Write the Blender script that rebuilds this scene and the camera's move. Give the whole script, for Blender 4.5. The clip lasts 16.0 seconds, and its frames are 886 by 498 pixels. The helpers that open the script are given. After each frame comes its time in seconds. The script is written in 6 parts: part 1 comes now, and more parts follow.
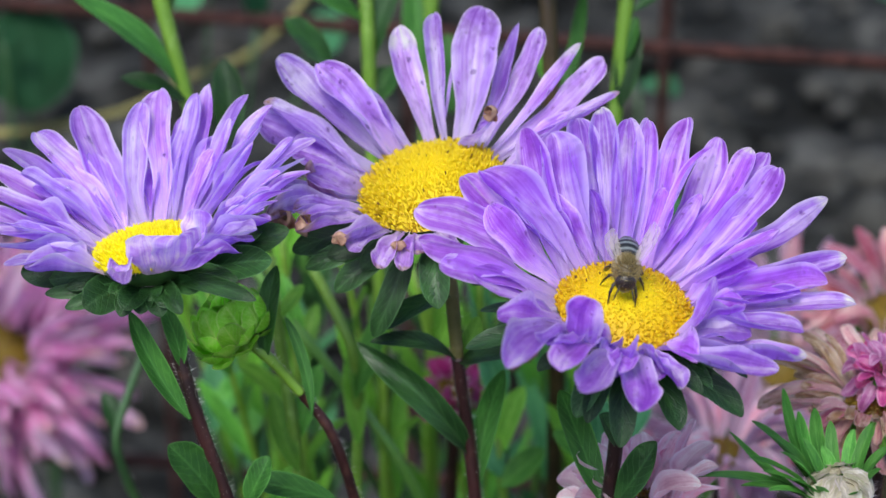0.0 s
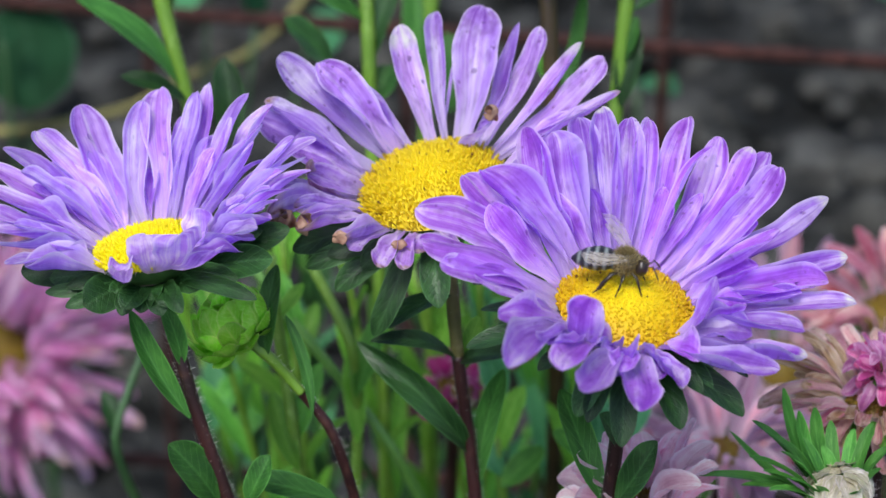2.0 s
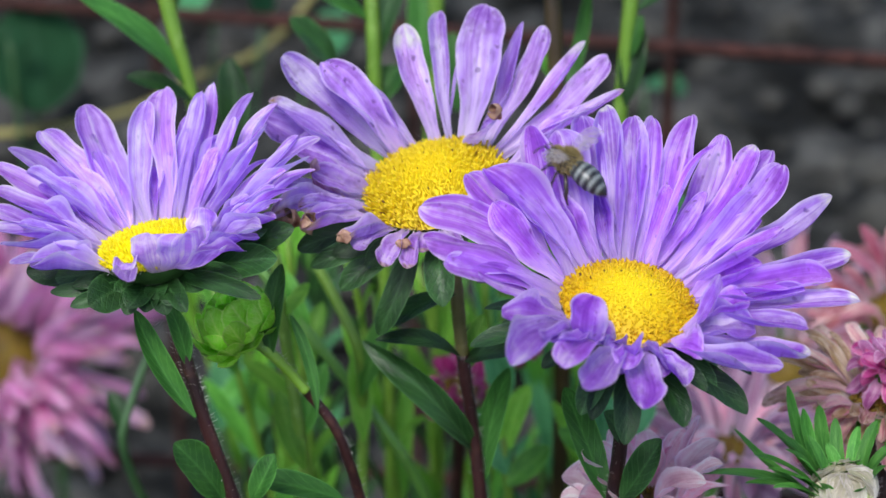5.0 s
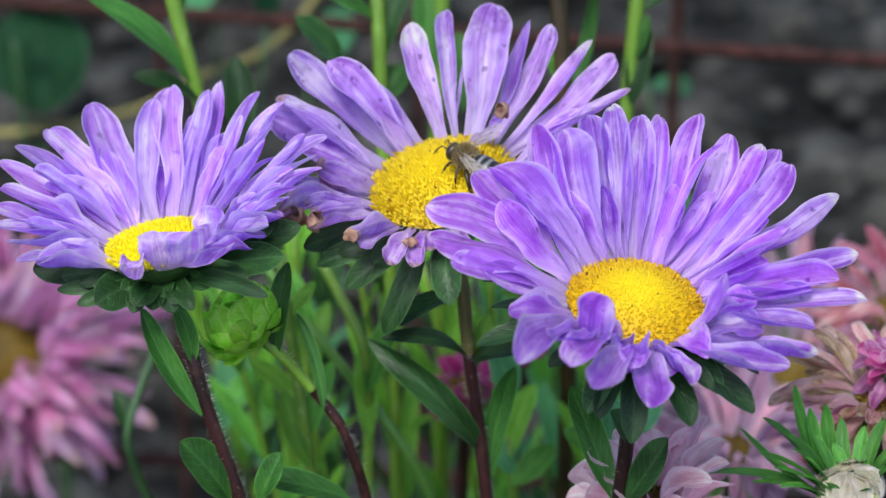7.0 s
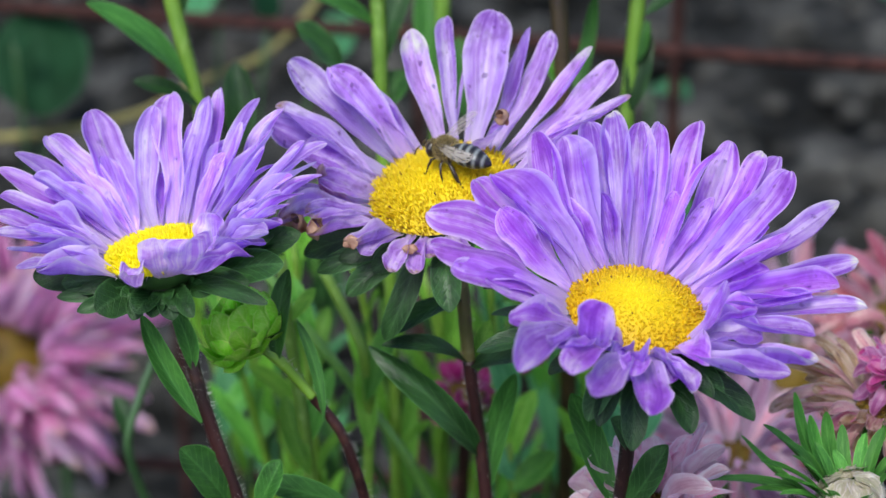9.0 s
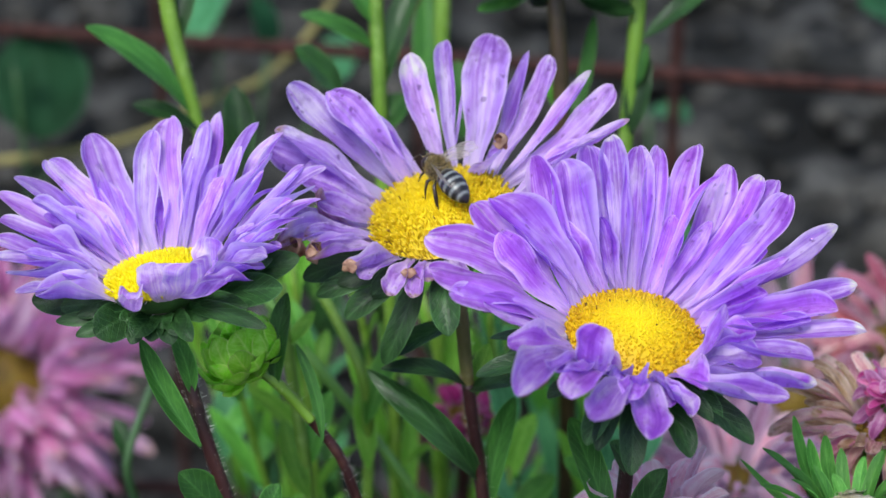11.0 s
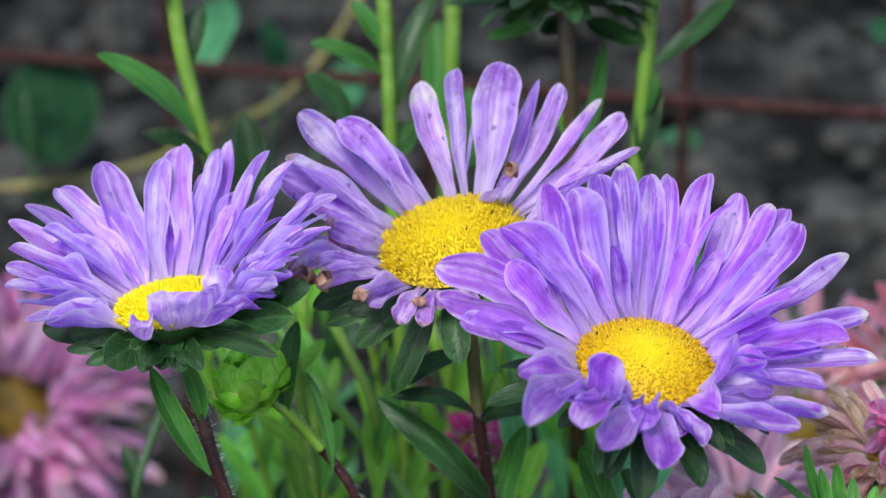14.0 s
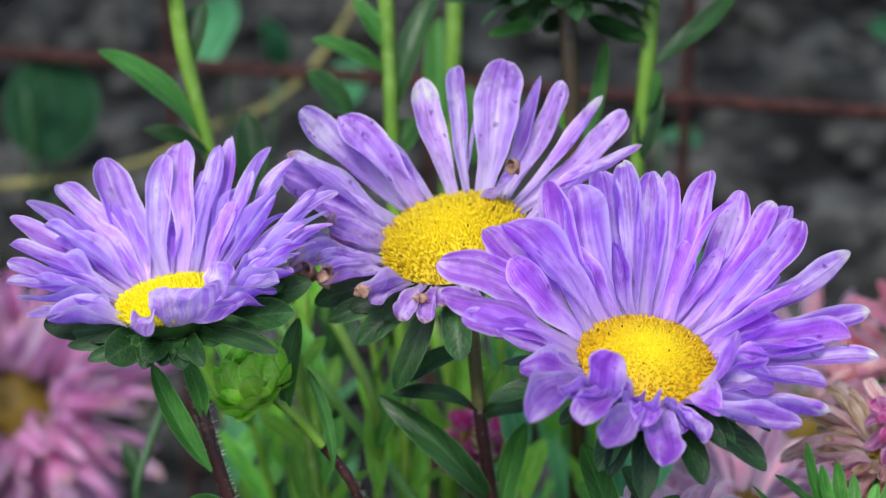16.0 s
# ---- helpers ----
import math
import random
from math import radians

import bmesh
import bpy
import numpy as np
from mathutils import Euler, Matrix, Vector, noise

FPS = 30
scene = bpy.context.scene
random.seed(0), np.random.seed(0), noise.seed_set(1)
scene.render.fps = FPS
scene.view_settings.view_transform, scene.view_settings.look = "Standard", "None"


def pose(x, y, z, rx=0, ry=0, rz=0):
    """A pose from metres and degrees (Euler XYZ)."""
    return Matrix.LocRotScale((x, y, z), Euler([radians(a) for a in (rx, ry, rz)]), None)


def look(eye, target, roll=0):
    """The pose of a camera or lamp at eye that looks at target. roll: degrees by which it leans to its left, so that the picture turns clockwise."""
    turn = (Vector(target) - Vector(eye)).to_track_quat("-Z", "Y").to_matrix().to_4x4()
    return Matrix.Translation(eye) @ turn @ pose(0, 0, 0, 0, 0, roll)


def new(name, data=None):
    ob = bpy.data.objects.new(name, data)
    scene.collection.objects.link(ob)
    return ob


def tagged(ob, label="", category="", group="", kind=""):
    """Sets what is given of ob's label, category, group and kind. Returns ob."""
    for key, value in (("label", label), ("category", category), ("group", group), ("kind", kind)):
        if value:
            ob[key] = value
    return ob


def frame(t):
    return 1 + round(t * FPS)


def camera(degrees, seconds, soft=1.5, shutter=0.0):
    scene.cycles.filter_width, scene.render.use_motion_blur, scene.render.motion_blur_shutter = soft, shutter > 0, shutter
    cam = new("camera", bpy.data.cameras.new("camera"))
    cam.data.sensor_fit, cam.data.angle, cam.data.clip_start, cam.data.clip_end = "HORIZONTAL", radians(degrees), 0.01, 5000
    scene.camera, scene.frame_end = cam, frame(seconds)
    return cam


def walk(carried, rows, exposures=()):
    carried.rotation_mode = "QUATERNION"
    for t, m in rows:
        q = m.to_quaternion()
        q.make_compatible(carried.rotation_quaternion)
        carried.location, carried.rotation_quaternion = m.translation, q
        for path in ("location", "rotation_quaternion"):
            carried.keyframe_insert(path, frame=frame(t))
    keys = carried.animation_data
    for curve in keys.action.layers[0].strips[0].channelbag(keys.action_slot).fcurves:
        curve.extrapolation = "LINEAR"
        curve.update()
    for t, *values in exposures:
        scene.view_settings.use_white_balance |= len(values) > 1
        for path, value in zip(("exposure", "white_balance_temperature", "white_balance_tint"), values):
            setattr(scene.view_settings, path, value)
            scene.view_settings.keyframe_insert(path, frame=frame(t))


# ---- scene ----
# A bed of china asters in soft daylight, with a honey bee that visits two of the flowers.
# ---- camera ----
cam = camera(24, 16.0, 1.5, 0.5)
cam.data.dof.use_dof = True
cam.data.dof.focus_distance = 0.448
cam.data.dof.aperture_fstop = 14
PATH = [
    (0, pose(0.00000, -0.41000, 0.64000, 65.1363, -0.0000, 0.0000)),
    (0.5, pose(0.00026, -0.40981, 0.64002, 65.0976, 0.0297, 0.0225)),
    (1, pose(-0.00009, -0.41015, 0.64028, 65.0837, -0.0564, 0.0110)),
    (1.5, pose(-0.00034, -0.40992, 0.64054, 65.0614, -0.0541, -0.0172)),
    (2, pose(-0.00072, -0.40983, 0.64005, 65.0973, -0.0894, -0.0398)),
    (2.5, pose(-0.00059, -0.40981, 0.64043, 65.0676, -0.0182, -0.0705)),
    (3, pose(-0.00031, -0.40964, 0.64037, 65.0618, -0.0989, -0.0201)),
    (3.5, pose(-0.00013, -0.40994, 0.64002, 65.0985, -0.1013, 0.0023)),
    (4, pose(0.00069, -0.41071, 0.64002, 65.1184, 0.0463, 0.0164)),
    (6.5, pose(0.00020, -0.41087, 0.63935, 65.1658, 0.1443, 0.2803)),
    (7, pose(-0.00037, -0.41094, 0.63930, 65.1703, 0.0879, 0.2524)),
    (7.5, pose(-0.00032, -0.41050, 0.63963, 65.1220, 0.1258, 0.2789)),
    (8, pose(-0.00009, -0.41034, 0.63983, 65.1006, 0.1118, 0.3089)),
    (8.5, pose(-0.00043, -0.41077, 0.64016, 65.1237, 0.0790, 0.2717)),
    (9, pose(-0.00021, -0.41017, 0.64014, 65.2264, 0.1105, 0.2668)),
    (11.5, pose(0.00025, -0.41017, 0.64120, 65.9603, 0.1582, 0.2755)),
    (12, pose(-0.00002, -0.41018, 0.64148, 66.1228, 0.1263, 0.3811)),
    (12.5, pose(-0.00021, -0.40961, 0.64149, 66.2708, 0.1714, 0.4477)),
    (13, pose(-0.00068, -0.40936, 0.64202, 66.3378, 0.1008, 0.4931)),
    (13.5, pose(-0.00107, -0.40902, 0.64157, 66.4283, 0.0984, 0.4621)),
    (14, pose(-0.00036, -0.40953, 0.64144, 66.4858, 0.1968, 0.4903)),
    (14.5, pose(0.00012, -0.40992, 0.64125, 66.5111, 0.2601, 0.5085)),
    (15, pose(0.00035, -0.40992, 0.64128, 66.4795, 0.2198, 0.5448)),
    (15.5, pose(0.00031, -0.41010, 0.64148, 66.4515, 0.2368, 0.5344)),
    (16, pose(-0.00065, -0.40972, 0.64097, 66.4614, 0.1187, 0.5283)),
]
walk(cam, PATH)

# ---- world and sun: bright overcast day ----
world = bpy.data.worlds.new("overcast_sky")
scene.world = world
world.use_nodes = True
wn, wl = world.node_tree.nodes, world.node_tree.links
sky = wn.new("ShaderNodeTexSky")
sky.sky_type, sky.sun_disc = "NISHITA", False
sky.sun_elevation, sky.sun_rotation = radians(49), radians(207)
sky.dust_density, sky.ozone_density = 1.5, 2.0
wn["Background"].inputs["Strength"].default_value = 0.15
wl.new(sky.outputs["Color"], wn["Background"].inputs["Color"])
sun = new("sun", bpy.data.lights.new("sun", "SUN"))
sun.data.energy, sun.data.angle, sun.data.color = 2.4, radians(20), (1.0, 0.985, 0.96)
sun.matrix_world = look((-0.35, -1.2, 1.65), (0, 0, 0))
scene.view_settings.exposure = 0.6

MM = 0.001


# ---- node helpers ----
class Nodes:
    def __init__(self, name):
        self.mat = bpy.data.materials.new(name)
        self.mat.use_nodes = True
        self.tree = self.mat.node_tree
        self.bsdf = self.tree.nodes["Principled BSDF"]
        self.out = self.tree.nodes["Material Output"]

    def add(self, kind, **values):
        n = self.tree.nodes.new(kind)
        for k, v in values.items():
            n.inputs[k.replace("_", " ")].default_value = v
        return n

    def join(self, a, b):
        self.tree.links.new(a, b)

    def value(self, op, a, b=None, clamp=False):
        n = self.tree.nodes.new("ShaderNodeMath")
        n.operation, n.use_clamp = op, clamp
        for i, v in enumerate((a, b)):
            if v is None:
                continue
            if isinstance(v, (int, float)):
                n.inputs[i].default_value = v
            else:
                self.join(v, n.inputs[i])
        return n.outputs[0]

    def ramp(self, fac, stops):
        n = self.tree.nodes.new("ShaderNodeValToRGB")
        cr = n.color_ramp
        while len(cr.elements) < len(stops):
            cr.elements.new(0.5)
        for e, (pos, col) in zip(cr.elements, stops):
            e.position = pos
            e.color = (*col, 1) if len(col) == 3 else col
        self.join(fac, n.inputs[0])
        return n.outputs[0]

    def mix(self, fac, a, b, blend="MIX"):
        n = self.tree.nodes.new("ShaderNodeMix")
        n.data_type, n.blend_type = "RGBA", blend
        for i, v in ((0, fac), (6, a), (7, b)):
            if isinstance(v, (int, float)):
                n.inputs[i].default_value = v
            elif isinstance(v, tuple):
                n.inputs[i].default_value = (*v, 1)
            else:
                self.join(v, n.inputs[i])
        return n.outputs[2]

    def uv(self, sx, sy):
        """The UV coordinates stretched, shifted by a random amount for each object."""
        c = self.tree.nodes.new("ShaderNodeTexCoord")
        m = self.tree.nodes.new("ShaderNodeMapping")
        m.inputs["Scale"].default_value = (sx, sy, 1)
        self.join(c.outputs["UV"], m.inputs["Vector"])
        o = self.tree.nodes.new("ShaderNodeObjectInfo")
        v = self.tree.nodes.new("ShaderNodeCombineXYZ")
        self.join(self.value("MULTIPLY", o.outputs["Random"], 37.0), v.inputs[2])
        self.join(v.outputs[0], m.inputs["Location"])
        return m.outputs[0]

    def split_uv(self):
        c = self.tree.nodes.new("ShaderNodeTexCoord")
        s = self.tree.nodes.new("ShaderNodeSeparateXYZ")
        self.join(c.outputs["UV"], s.inputs[0])
        return s.outputs[0], s.outputs[1]

    def place(self):
        return self.tree.nodes.new("ShaderNodeTexCoord").outputs["Object"]

    def noise(self, vec, scale, detail=3.0, rough=0.55):
        n = self.add("ShaderNodeTexNoise", Scale=scale, Detail=detail, Roughness=rough)
        self.join(vec, n.inputs["Vector"])
        return n.outputs[0]

    def rnd(self):
        return self.tree.nodes.new("ShaderNodeObjectInfo").outputs["Random"]

    def island(self):
        return self.tree.nodes.new("ShaderNodeNewGeometry").outputs["Random Per Island"]

    def bump(self, height, strength, dist=0.0003):
        n = self.add("ShaderNodeBump", Strength=strength, Distance=dist)
        self.join(height, n.inputs["Height"])
        self.join(n.outputs[0], self.bsdf.inputs["Normal"])
        return n.outputs[0]

    def finish(self, colour, rough=0.5, through_light=0.0, normal=None, coat=0.0):
        b = self.bsdf.inputs
        if isinstance(colour, tuple):
            b["Base Color"].default_value = (*colour, 1)
        else:
            self.join(colour, b["Base Color"])
        if isinstance(rough, (int, float)):
            b["Roughness"].default_value = rough
        else:
            self.join(rough, b["Roughness"])
        b["Coat Weight"].default_value = coat
        if through_light > 0:
            t = self.tree.nodes.new("ShaderNodeBsdfTranslucent")
            if isinstance(colour, tuple):
                t.inputs[0].default_value = (*colour, 1)
            else:
                self.join(colour, t.inputs[0])
            if normal is not None:
                self.join(normal, t.inputs["Normal"])
            m = self.tree.nodes.new("ShaderNodeMixShader")
            m.inputs[0].default_value = through_light
            self.join(self.bsdf.outputs[0], m.inputs[1])
            self.join(t.outputs[0], m.inputs[2])
            self.join(m.outputs[0], self.out.inputs[0])
        return self.mat


# ---- materials ----
def petal_material(name, deep, mid, pale, specks=0.0, light=0.58, edge=0.72):
    """A ray floret: faint veins along its length, cloudy tone, a paler foot, a few dark bruises, dry tips."""
    m = Nodes(name)
    u, v = m.split_uv()
    veins = m.noise(m.uv(7.0, 0.5), 1.0, 3.0)
    broad = m.noise(m.uv(1.3, 2.2), 1.0, 4.0, 0.6)
    fine = m.noise(m.uv(34.0, 1.8), 1.0, 2.0)
    tone = m.value("ADD", m.value("MULTIPLY", veins, 0.36), m.value("MULTIPLY", fine, 0.16))
    tone = m.value("ADD", tone, m.value("MULTIPLY", broad, 0.50))
    col = m.ramp(tone, [(0.39, deep), (0.50, mid), (0.62, pale)])
    side = m.value("ABSOLUTE", m.value("SUBTRACT", u, 0.5))
    # pale margin, foot and tip; edge highlights and tip sheen are coloured in too
    rim = m.ramp(side, [(0.41, (0, 0, 0)), (0.49, (1, 1, 1))])
    foot = m.ramp(m.value("ADD", v, m.value("MULTIPLY", m.value("SUBTRACT", veins, 0.5), 0.5)), [(0.0, (1, 1, 1)), (0.30, (0, 0, 0)), (0.84, (0, 0, 0)), (1.0, (0.7, 0.7, 0.7))])
    col = m.mix(m.value("MULTIPLY", m.value("MAXIMUM", rim, foot), edge), col, tuple(0.6 * p + 0.4 * q for p, q in zip(pale, (0.9, 0.84, 0.96))))
    tint = m.tree.nodes.new("ShaderNodeHueSaturation")
    m.join(col, tint.inputs["Color"])
    m.join(m.value("ADD", m.value("MULTIPLY", m.rnd(), 0.26), 0.90), tint.inputs["Value"])
    m.join(m.value("ADD", m.value("MULTIPLY", m.rnd(), 0.03), 0.487), tint.inputs["Hue"])
    col = tint.outputs[0]
    if specks > 0:
        spots = m.value("ADD", m.value("MULTIPLY", m.noise(m.uv(3.0, 5.5), 1.0, 3.0, 0.6), 0.72), m.value("MULTIPLY", m.noise(m.uv(7.0, 14.0), 1.0, 1.0), 0.28))
        col = m.mix(m.value("MULTIPLY", m.ramp(spots, [(0.50, (0, 0, 0)), (0.62, (1, 1, 1))]), specks), col, tuple(0.55 * d for d in deep))
        dots = m.noise(m.uv(5.0, 13.0), 1.0, 1.0)
        col = m.mix(m.value("MULTIPLY", m.ramp(dots, [(0.69, (0, 0, 0)), (0.76, (1, 1, 1))]), min(0.8, specks * 1.8)), col, tuple(0.5 * d for d in deep))
    dry = m.tree.nodes.new("ShaderNodeAttribute")
    dry.attribute_name = "wither"
    worn = m.value("MULTIPLY", m.value("ABSOLUTE", dry.outputs["Fac"]), m.ramp(m.noise(m.uv(4.0, 6.0), 1.0, 3.0), [(0.3, (0.3, 0.3, 0.3)), (0.55, (1, 1, 1))]), True)
    dead = m.ramp(m.noise(m.uv(3.0, 5.0), 1.3, 3.0), [(0.34, (0.16, 0.065, 0.04)), (0.46, (0.42, 0.24, 0.15)), (0.60, (0.66, 0.50, 0.38))])
    dead = m.mix(m.value("LESS_THAN", dry.outputs["Fac"], -0.001), dead, (0.88, 0.85, 0.80))
    col = m.mix(m.value("MULTIPLY", worn, m.ramp(m.noise(m.uv(6.0, 2.5), 1.0, 3.0), [(0.35, (0.35, 0.35, 0.35)), (0.6, (1, 1, 1))])), col, dead)
    m.bsdf.inputs["Specular IOR Level"].default_value = 0.5
    relief = m.value("ADD", m.noise(m.uv(8.0, 0.8), 1.0, 3.0), m.value("MULTIPLY", m.noise(m.uv(3.0, 5.0), 1.0, 3.0), 0.5))
    nrm = m.bump(relief, 0.55, 0.0006)
    return m.finish(col, 0.37, light, nrm)


def leaf_material(name, deep, mid, pale, rough=0.45, light=0.25):
    m = Nodes(name)
    m.bsdf.inputs["Specular IOR Level"].default_value = 0.28 if rough < 0.5 else 0.12
    u, v = m.split_uv()
    mott = m.noise(m.uv(2.0, 3.0), 1.0, 3.0)
    fine = m.noise(m.uv(9.0, 24.0), 1.0, 3.0)
    mott = m.value("ADD", m.value("MULTIPLY", mott, 0.82), m.value("MULTIPLY", fine, 0.18))
    col = m.ramp(mott, [(0.27, deep), (0.5, mid), (0.78, pale)])
    slant = m.value("ADD", m.value("MULTIPLY", v, 58.0), m.value("MULTIPLY", m.value("ABSOLUTE", m.value("SUBTRACT", u, 0.5)), -30.0))
    slant = m.value("ADD", slant, m.value("MULTIPLY", m.noise(m.uv(3.0, 5.0), 1.0, 2.0), 5.0))
    side_veins = m.ramp(m.value("SINE", slant), [(0.80, (0, 0, 0)), (1.0, (1, 1, 1))])
    col = m.mix(m.value("MULTIPLY", side_veins, 0.22), col, tuple(min(1, 1.4 * c + 0.01) for c in pale))
    rib = m.ramp(m.value("ABSOLUTE", m.value("SUBTRACT", u, 0.5)), [(0.0, (0.8, 0.8, 0.8)), (0.06, (0, 0, 0))])
    col = m.mix(m.value("MULTIPLY", rib, 0.35), col, tuple(min(1, 1.6 * c + 0.02) for c in pale))
    rim = m.ramp(m.value("ABSOLUTE", m.value("SUBTRACT", u, 0.5)), [(0.44, (0, 0, 0)), (0.5, (0.5, 0.5, 0.5))])
    col = m.mix(rim, col, tuple(min(1, 1.9 * c + 0.03) for c in pale))
    tone = m.tree.nodes.new("ShaderNodeHueSaturation")
    m.join(col, tone.inputs["Color"])
    m.join(m.value("ADD", m.value("MULTIPLY", m.rnd(), 0.75), 0.58), tone.inputs["Value"])
    nrm = m.bump(m.value("SUBTRACT", m.noise(m.uv(7.0, 16.0), 1.0, 3.0), m.value("MULTIPLY", side_veins, 0.25)), 0.45, 0.0005)
    return m.finish(tone.outputs[0], rough, light, nrm)


def stem_material(name, low, high, fleck):
    m = Nodes(name)
    pos = m.place()
    n = m.noise(pos, 260.0, 4.0)
    big = m.noise(pos, 45.0, 2.0)
    col = m.mix(m.ramp(big, [(0.35, (0, 0, 0)), (0.65, (1, 1, 1))]), low, high)
    col = m.mix(m.value("MULTIPLY", m.ramp(n, [(0.55, (0, 0, 0)), (0.7, (1, 1, 1))]), 0.5), col, fleck)
    nrm = m.bump(m.noise(m.uv(14.0, 3.0), 1.0, 3.0), 0.5, 0.0004)
    return m.finish(col, 0.45, 0.0, nrm)


def plain_material(name, a, b, scale, rough, bump=0.3, light=0.0, dist=0.0003):
    m = Nodes(name)
    m.bsdf.inputs["Specular IOR Level"].default_value = 0.15 if rough > 0.8 else 0.5
    pos = m.place()
    col = m.ramp(m.noise(pos, scale, 4.0), [(0.32, a), (0.68, b)])
    nrm = m.bump(m.noise(pos, scale * 3, 4.0), bump, dist)
    return m.finish(col, rough, light, nrm)


LAVENDER = petal_material("lavender_petal", (0.29, 0.068, 0.62), (0.465, 0.185, 0.82), (0.78, 0.58, 0.97), 0.28)
LAVENDER_SPECKLED = petal_material("speckled_lavender_petal", (0.29, 0.10, 0.57), (0.54, 0.30, 0.84), (0.85, 0.71, 0.98), 0.4)
LAVENDER_PALE = petal_material("pale_lavender_petal", (0.34, 0.11, 0.68), (0.56, 0.295, 0.89), (0.88, 0.75, 0.99), 0.14)
PINK = petal_material("pink_petal", (0.40, 0.07, 0.27), (0.60, 0.20, 0.45), (0.84, 0.52, 0.72), 0.15)
PINK_PALE = petal_material("pale_pink_petal", (0.72, 0.28, 0.44), (0.90, 0.52, 0.66), (0.98, 0.84, 0.90), 0.15)
PINK_ORCHID = petal_material("orchid_petal", (0.56, 0.14, 0.42), (0.76, 0.34, 0.64), (0.93, 0.70, 0.86), 0.1)
PINK_BLUSH = petal_material("blush_petal", (0.66, 0.36, 0.48), (0.84, 0.60, 0.68), (0.95, 0.86, 0.88), 0.1)
PINK_MAUVE = petal_material("mauve_petal", (0.30, 0.13, 0.27), (0.46, 0.27, 0.42), (0.62, 0.46, 0.58), 0.1)
STRAW = petal_material("straw_petal", (0.36, 0.22, 0.09), (0.58, 0.42, 0.24), (0.80, 0.66, 0.48), 0.2)
CREAM = petal_material("cream_petal", (0.42, 0.42, 0.24), (0.62, 0.58, 0.42), (0.80, 0.74, 0.66), 0.1)
PINK_FADED = petal_material("faded_pink_petal", (0.46, 0.09, 0.20), (0.66, 0.26, 0.34), (0.88, 0.64, 0.60), 0.2)
PINK_DRY = petal_material("dry_pink_petal", (0.60, 0.16, 0.34), (0.80, 0.44, 0.46), (0.95, 0.80, 0.70), 0.2)
CORAL = petal_material("coral_pink_petal", (0.32, 0.06, 0.09), (0.50, 0.13, 0.18), (0.68, 0.32, 0.36), 0.2)
DRIED = petal_material("dried_petal", (0.14, 0.04, 0.10), (0.27, 0.11, 0.24), (0.48, 0.30, 0.46), 0.3)
MAGENTA_PINK = petal_material("deep_pink_petal", (0.55, 0.05, 0.28), (0.80, 0.16, 0.46), (0.94, 0.45, 0.66), 0.1)
MAGENTA = petal_material("magenta_petal", (0.26, 0.01, 0.12), (0.42, 0.025, 0.20), (0.60, 0.10, 0.34), 0.1)
# dark green, deepened further: shade under the flower heads is put into it
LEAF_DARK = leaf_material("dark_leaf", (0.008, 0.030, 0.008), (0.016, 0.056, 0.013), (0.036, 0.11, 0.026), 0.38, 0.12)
LEAF = leaf_material("leaf", (0.045, 0.17, 0.022), (0.095, 0.32, 0.04), (0.20, 0.50, 0.08), 0.45, 0.42)
LEAF_BRIGHT = leaf_material("bright_leaf", (0.07, 0.22, 0.018), (0.15, 0.40, 0.035), (0.28, 0.56, 0.08), 0.45, 0.45)
LEAF_FRESH = leaf_material("fresh_leaf", (0.03, 0.14, 0.022), (0.065, 0.24, 0.035), (0.14, 0.38, 0.07), 0.45, 0.3)
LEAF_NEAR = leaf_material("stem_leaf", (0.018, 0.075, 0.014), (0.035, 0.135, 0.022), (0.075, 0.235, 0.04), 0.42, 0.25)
LEAF_LIME = leaf_material("lime_leaf", (0.17, 0.50, 0.02), (0.32, 0.76, 0.05), (0.58, 0.90, 0.22), 0.4, 0.45)
LEAF_BLUE = leaf_material("broad_leaf", (0.005, 0.025, 0.010), (0.008, 0.042, 0.015), (0.014, 0.065, 0.026), 0.8, 0.2)
LEAF_TEAL = leaf_material("bluish_leaf", (0.04, 0.17, 0.06), (0.08, 0.28, 0.11), (0.15, 0.40, 0.18), 0.5, 0.35)
LEAF_PALE = leaf_material("pale_leaf", (0.022, 0.10, 0.04), (0.045, 0.17, 0.07), (0.08, 0.26, 0.12), 0.6, 0.3)
STEM_DARK = stem_material("maroon_stem", (0.013, 0.0035, 0.004), (0.033, 0.008, 0.008), (0.09, 0.038, 0.026))
STEM_GREEN = stem_material("green_stem", (0.08, 0.18, 0.012), (0.15, 0.29, 0.03), (0.24, 0.38, 0.09))
STEM_SHOOT = stem_material("shoot_stem", (0.05, 0.15, 0.02), (0.10, 0.25, 0.04), (0.16, 0.30, 0.08))
STEM_WEED = stem_material("weed_stem", (0.02, 0.06, 0.02), (0.04, 0.10, 0.03), (0.06, 0.12, 0.05))
STEM_BROWN = stem_material("brown_stem", (0.026, 0.017, 0.006), (0.052, 0.034, 0.011), (0.09, 0.065, 0.03))
STEM_MID = stem_material("brownish_stem", (0.07, 0.07, 0.02), (0.13, 0.12, 0.03), (0.2, 0.18, 0.08))
GREEN_CUP = plain_material("green_cup", (0.02, 0.06, 0.012), (0.045, 0.12, 0.025), 200, 0.5, 0.4)
HAIR = plain_material("stem_hair", (0.7, 0.7, 0.62), (0.85, 0.85, 0.8), 300, 0.5, 0.0, 0.4)
BRISTLE = plain_material("pale_bristle", (0.74, 0.62, 0.78), (0.90, 0.84, 0.86), 300, 0.5, 0.0, 0.4)
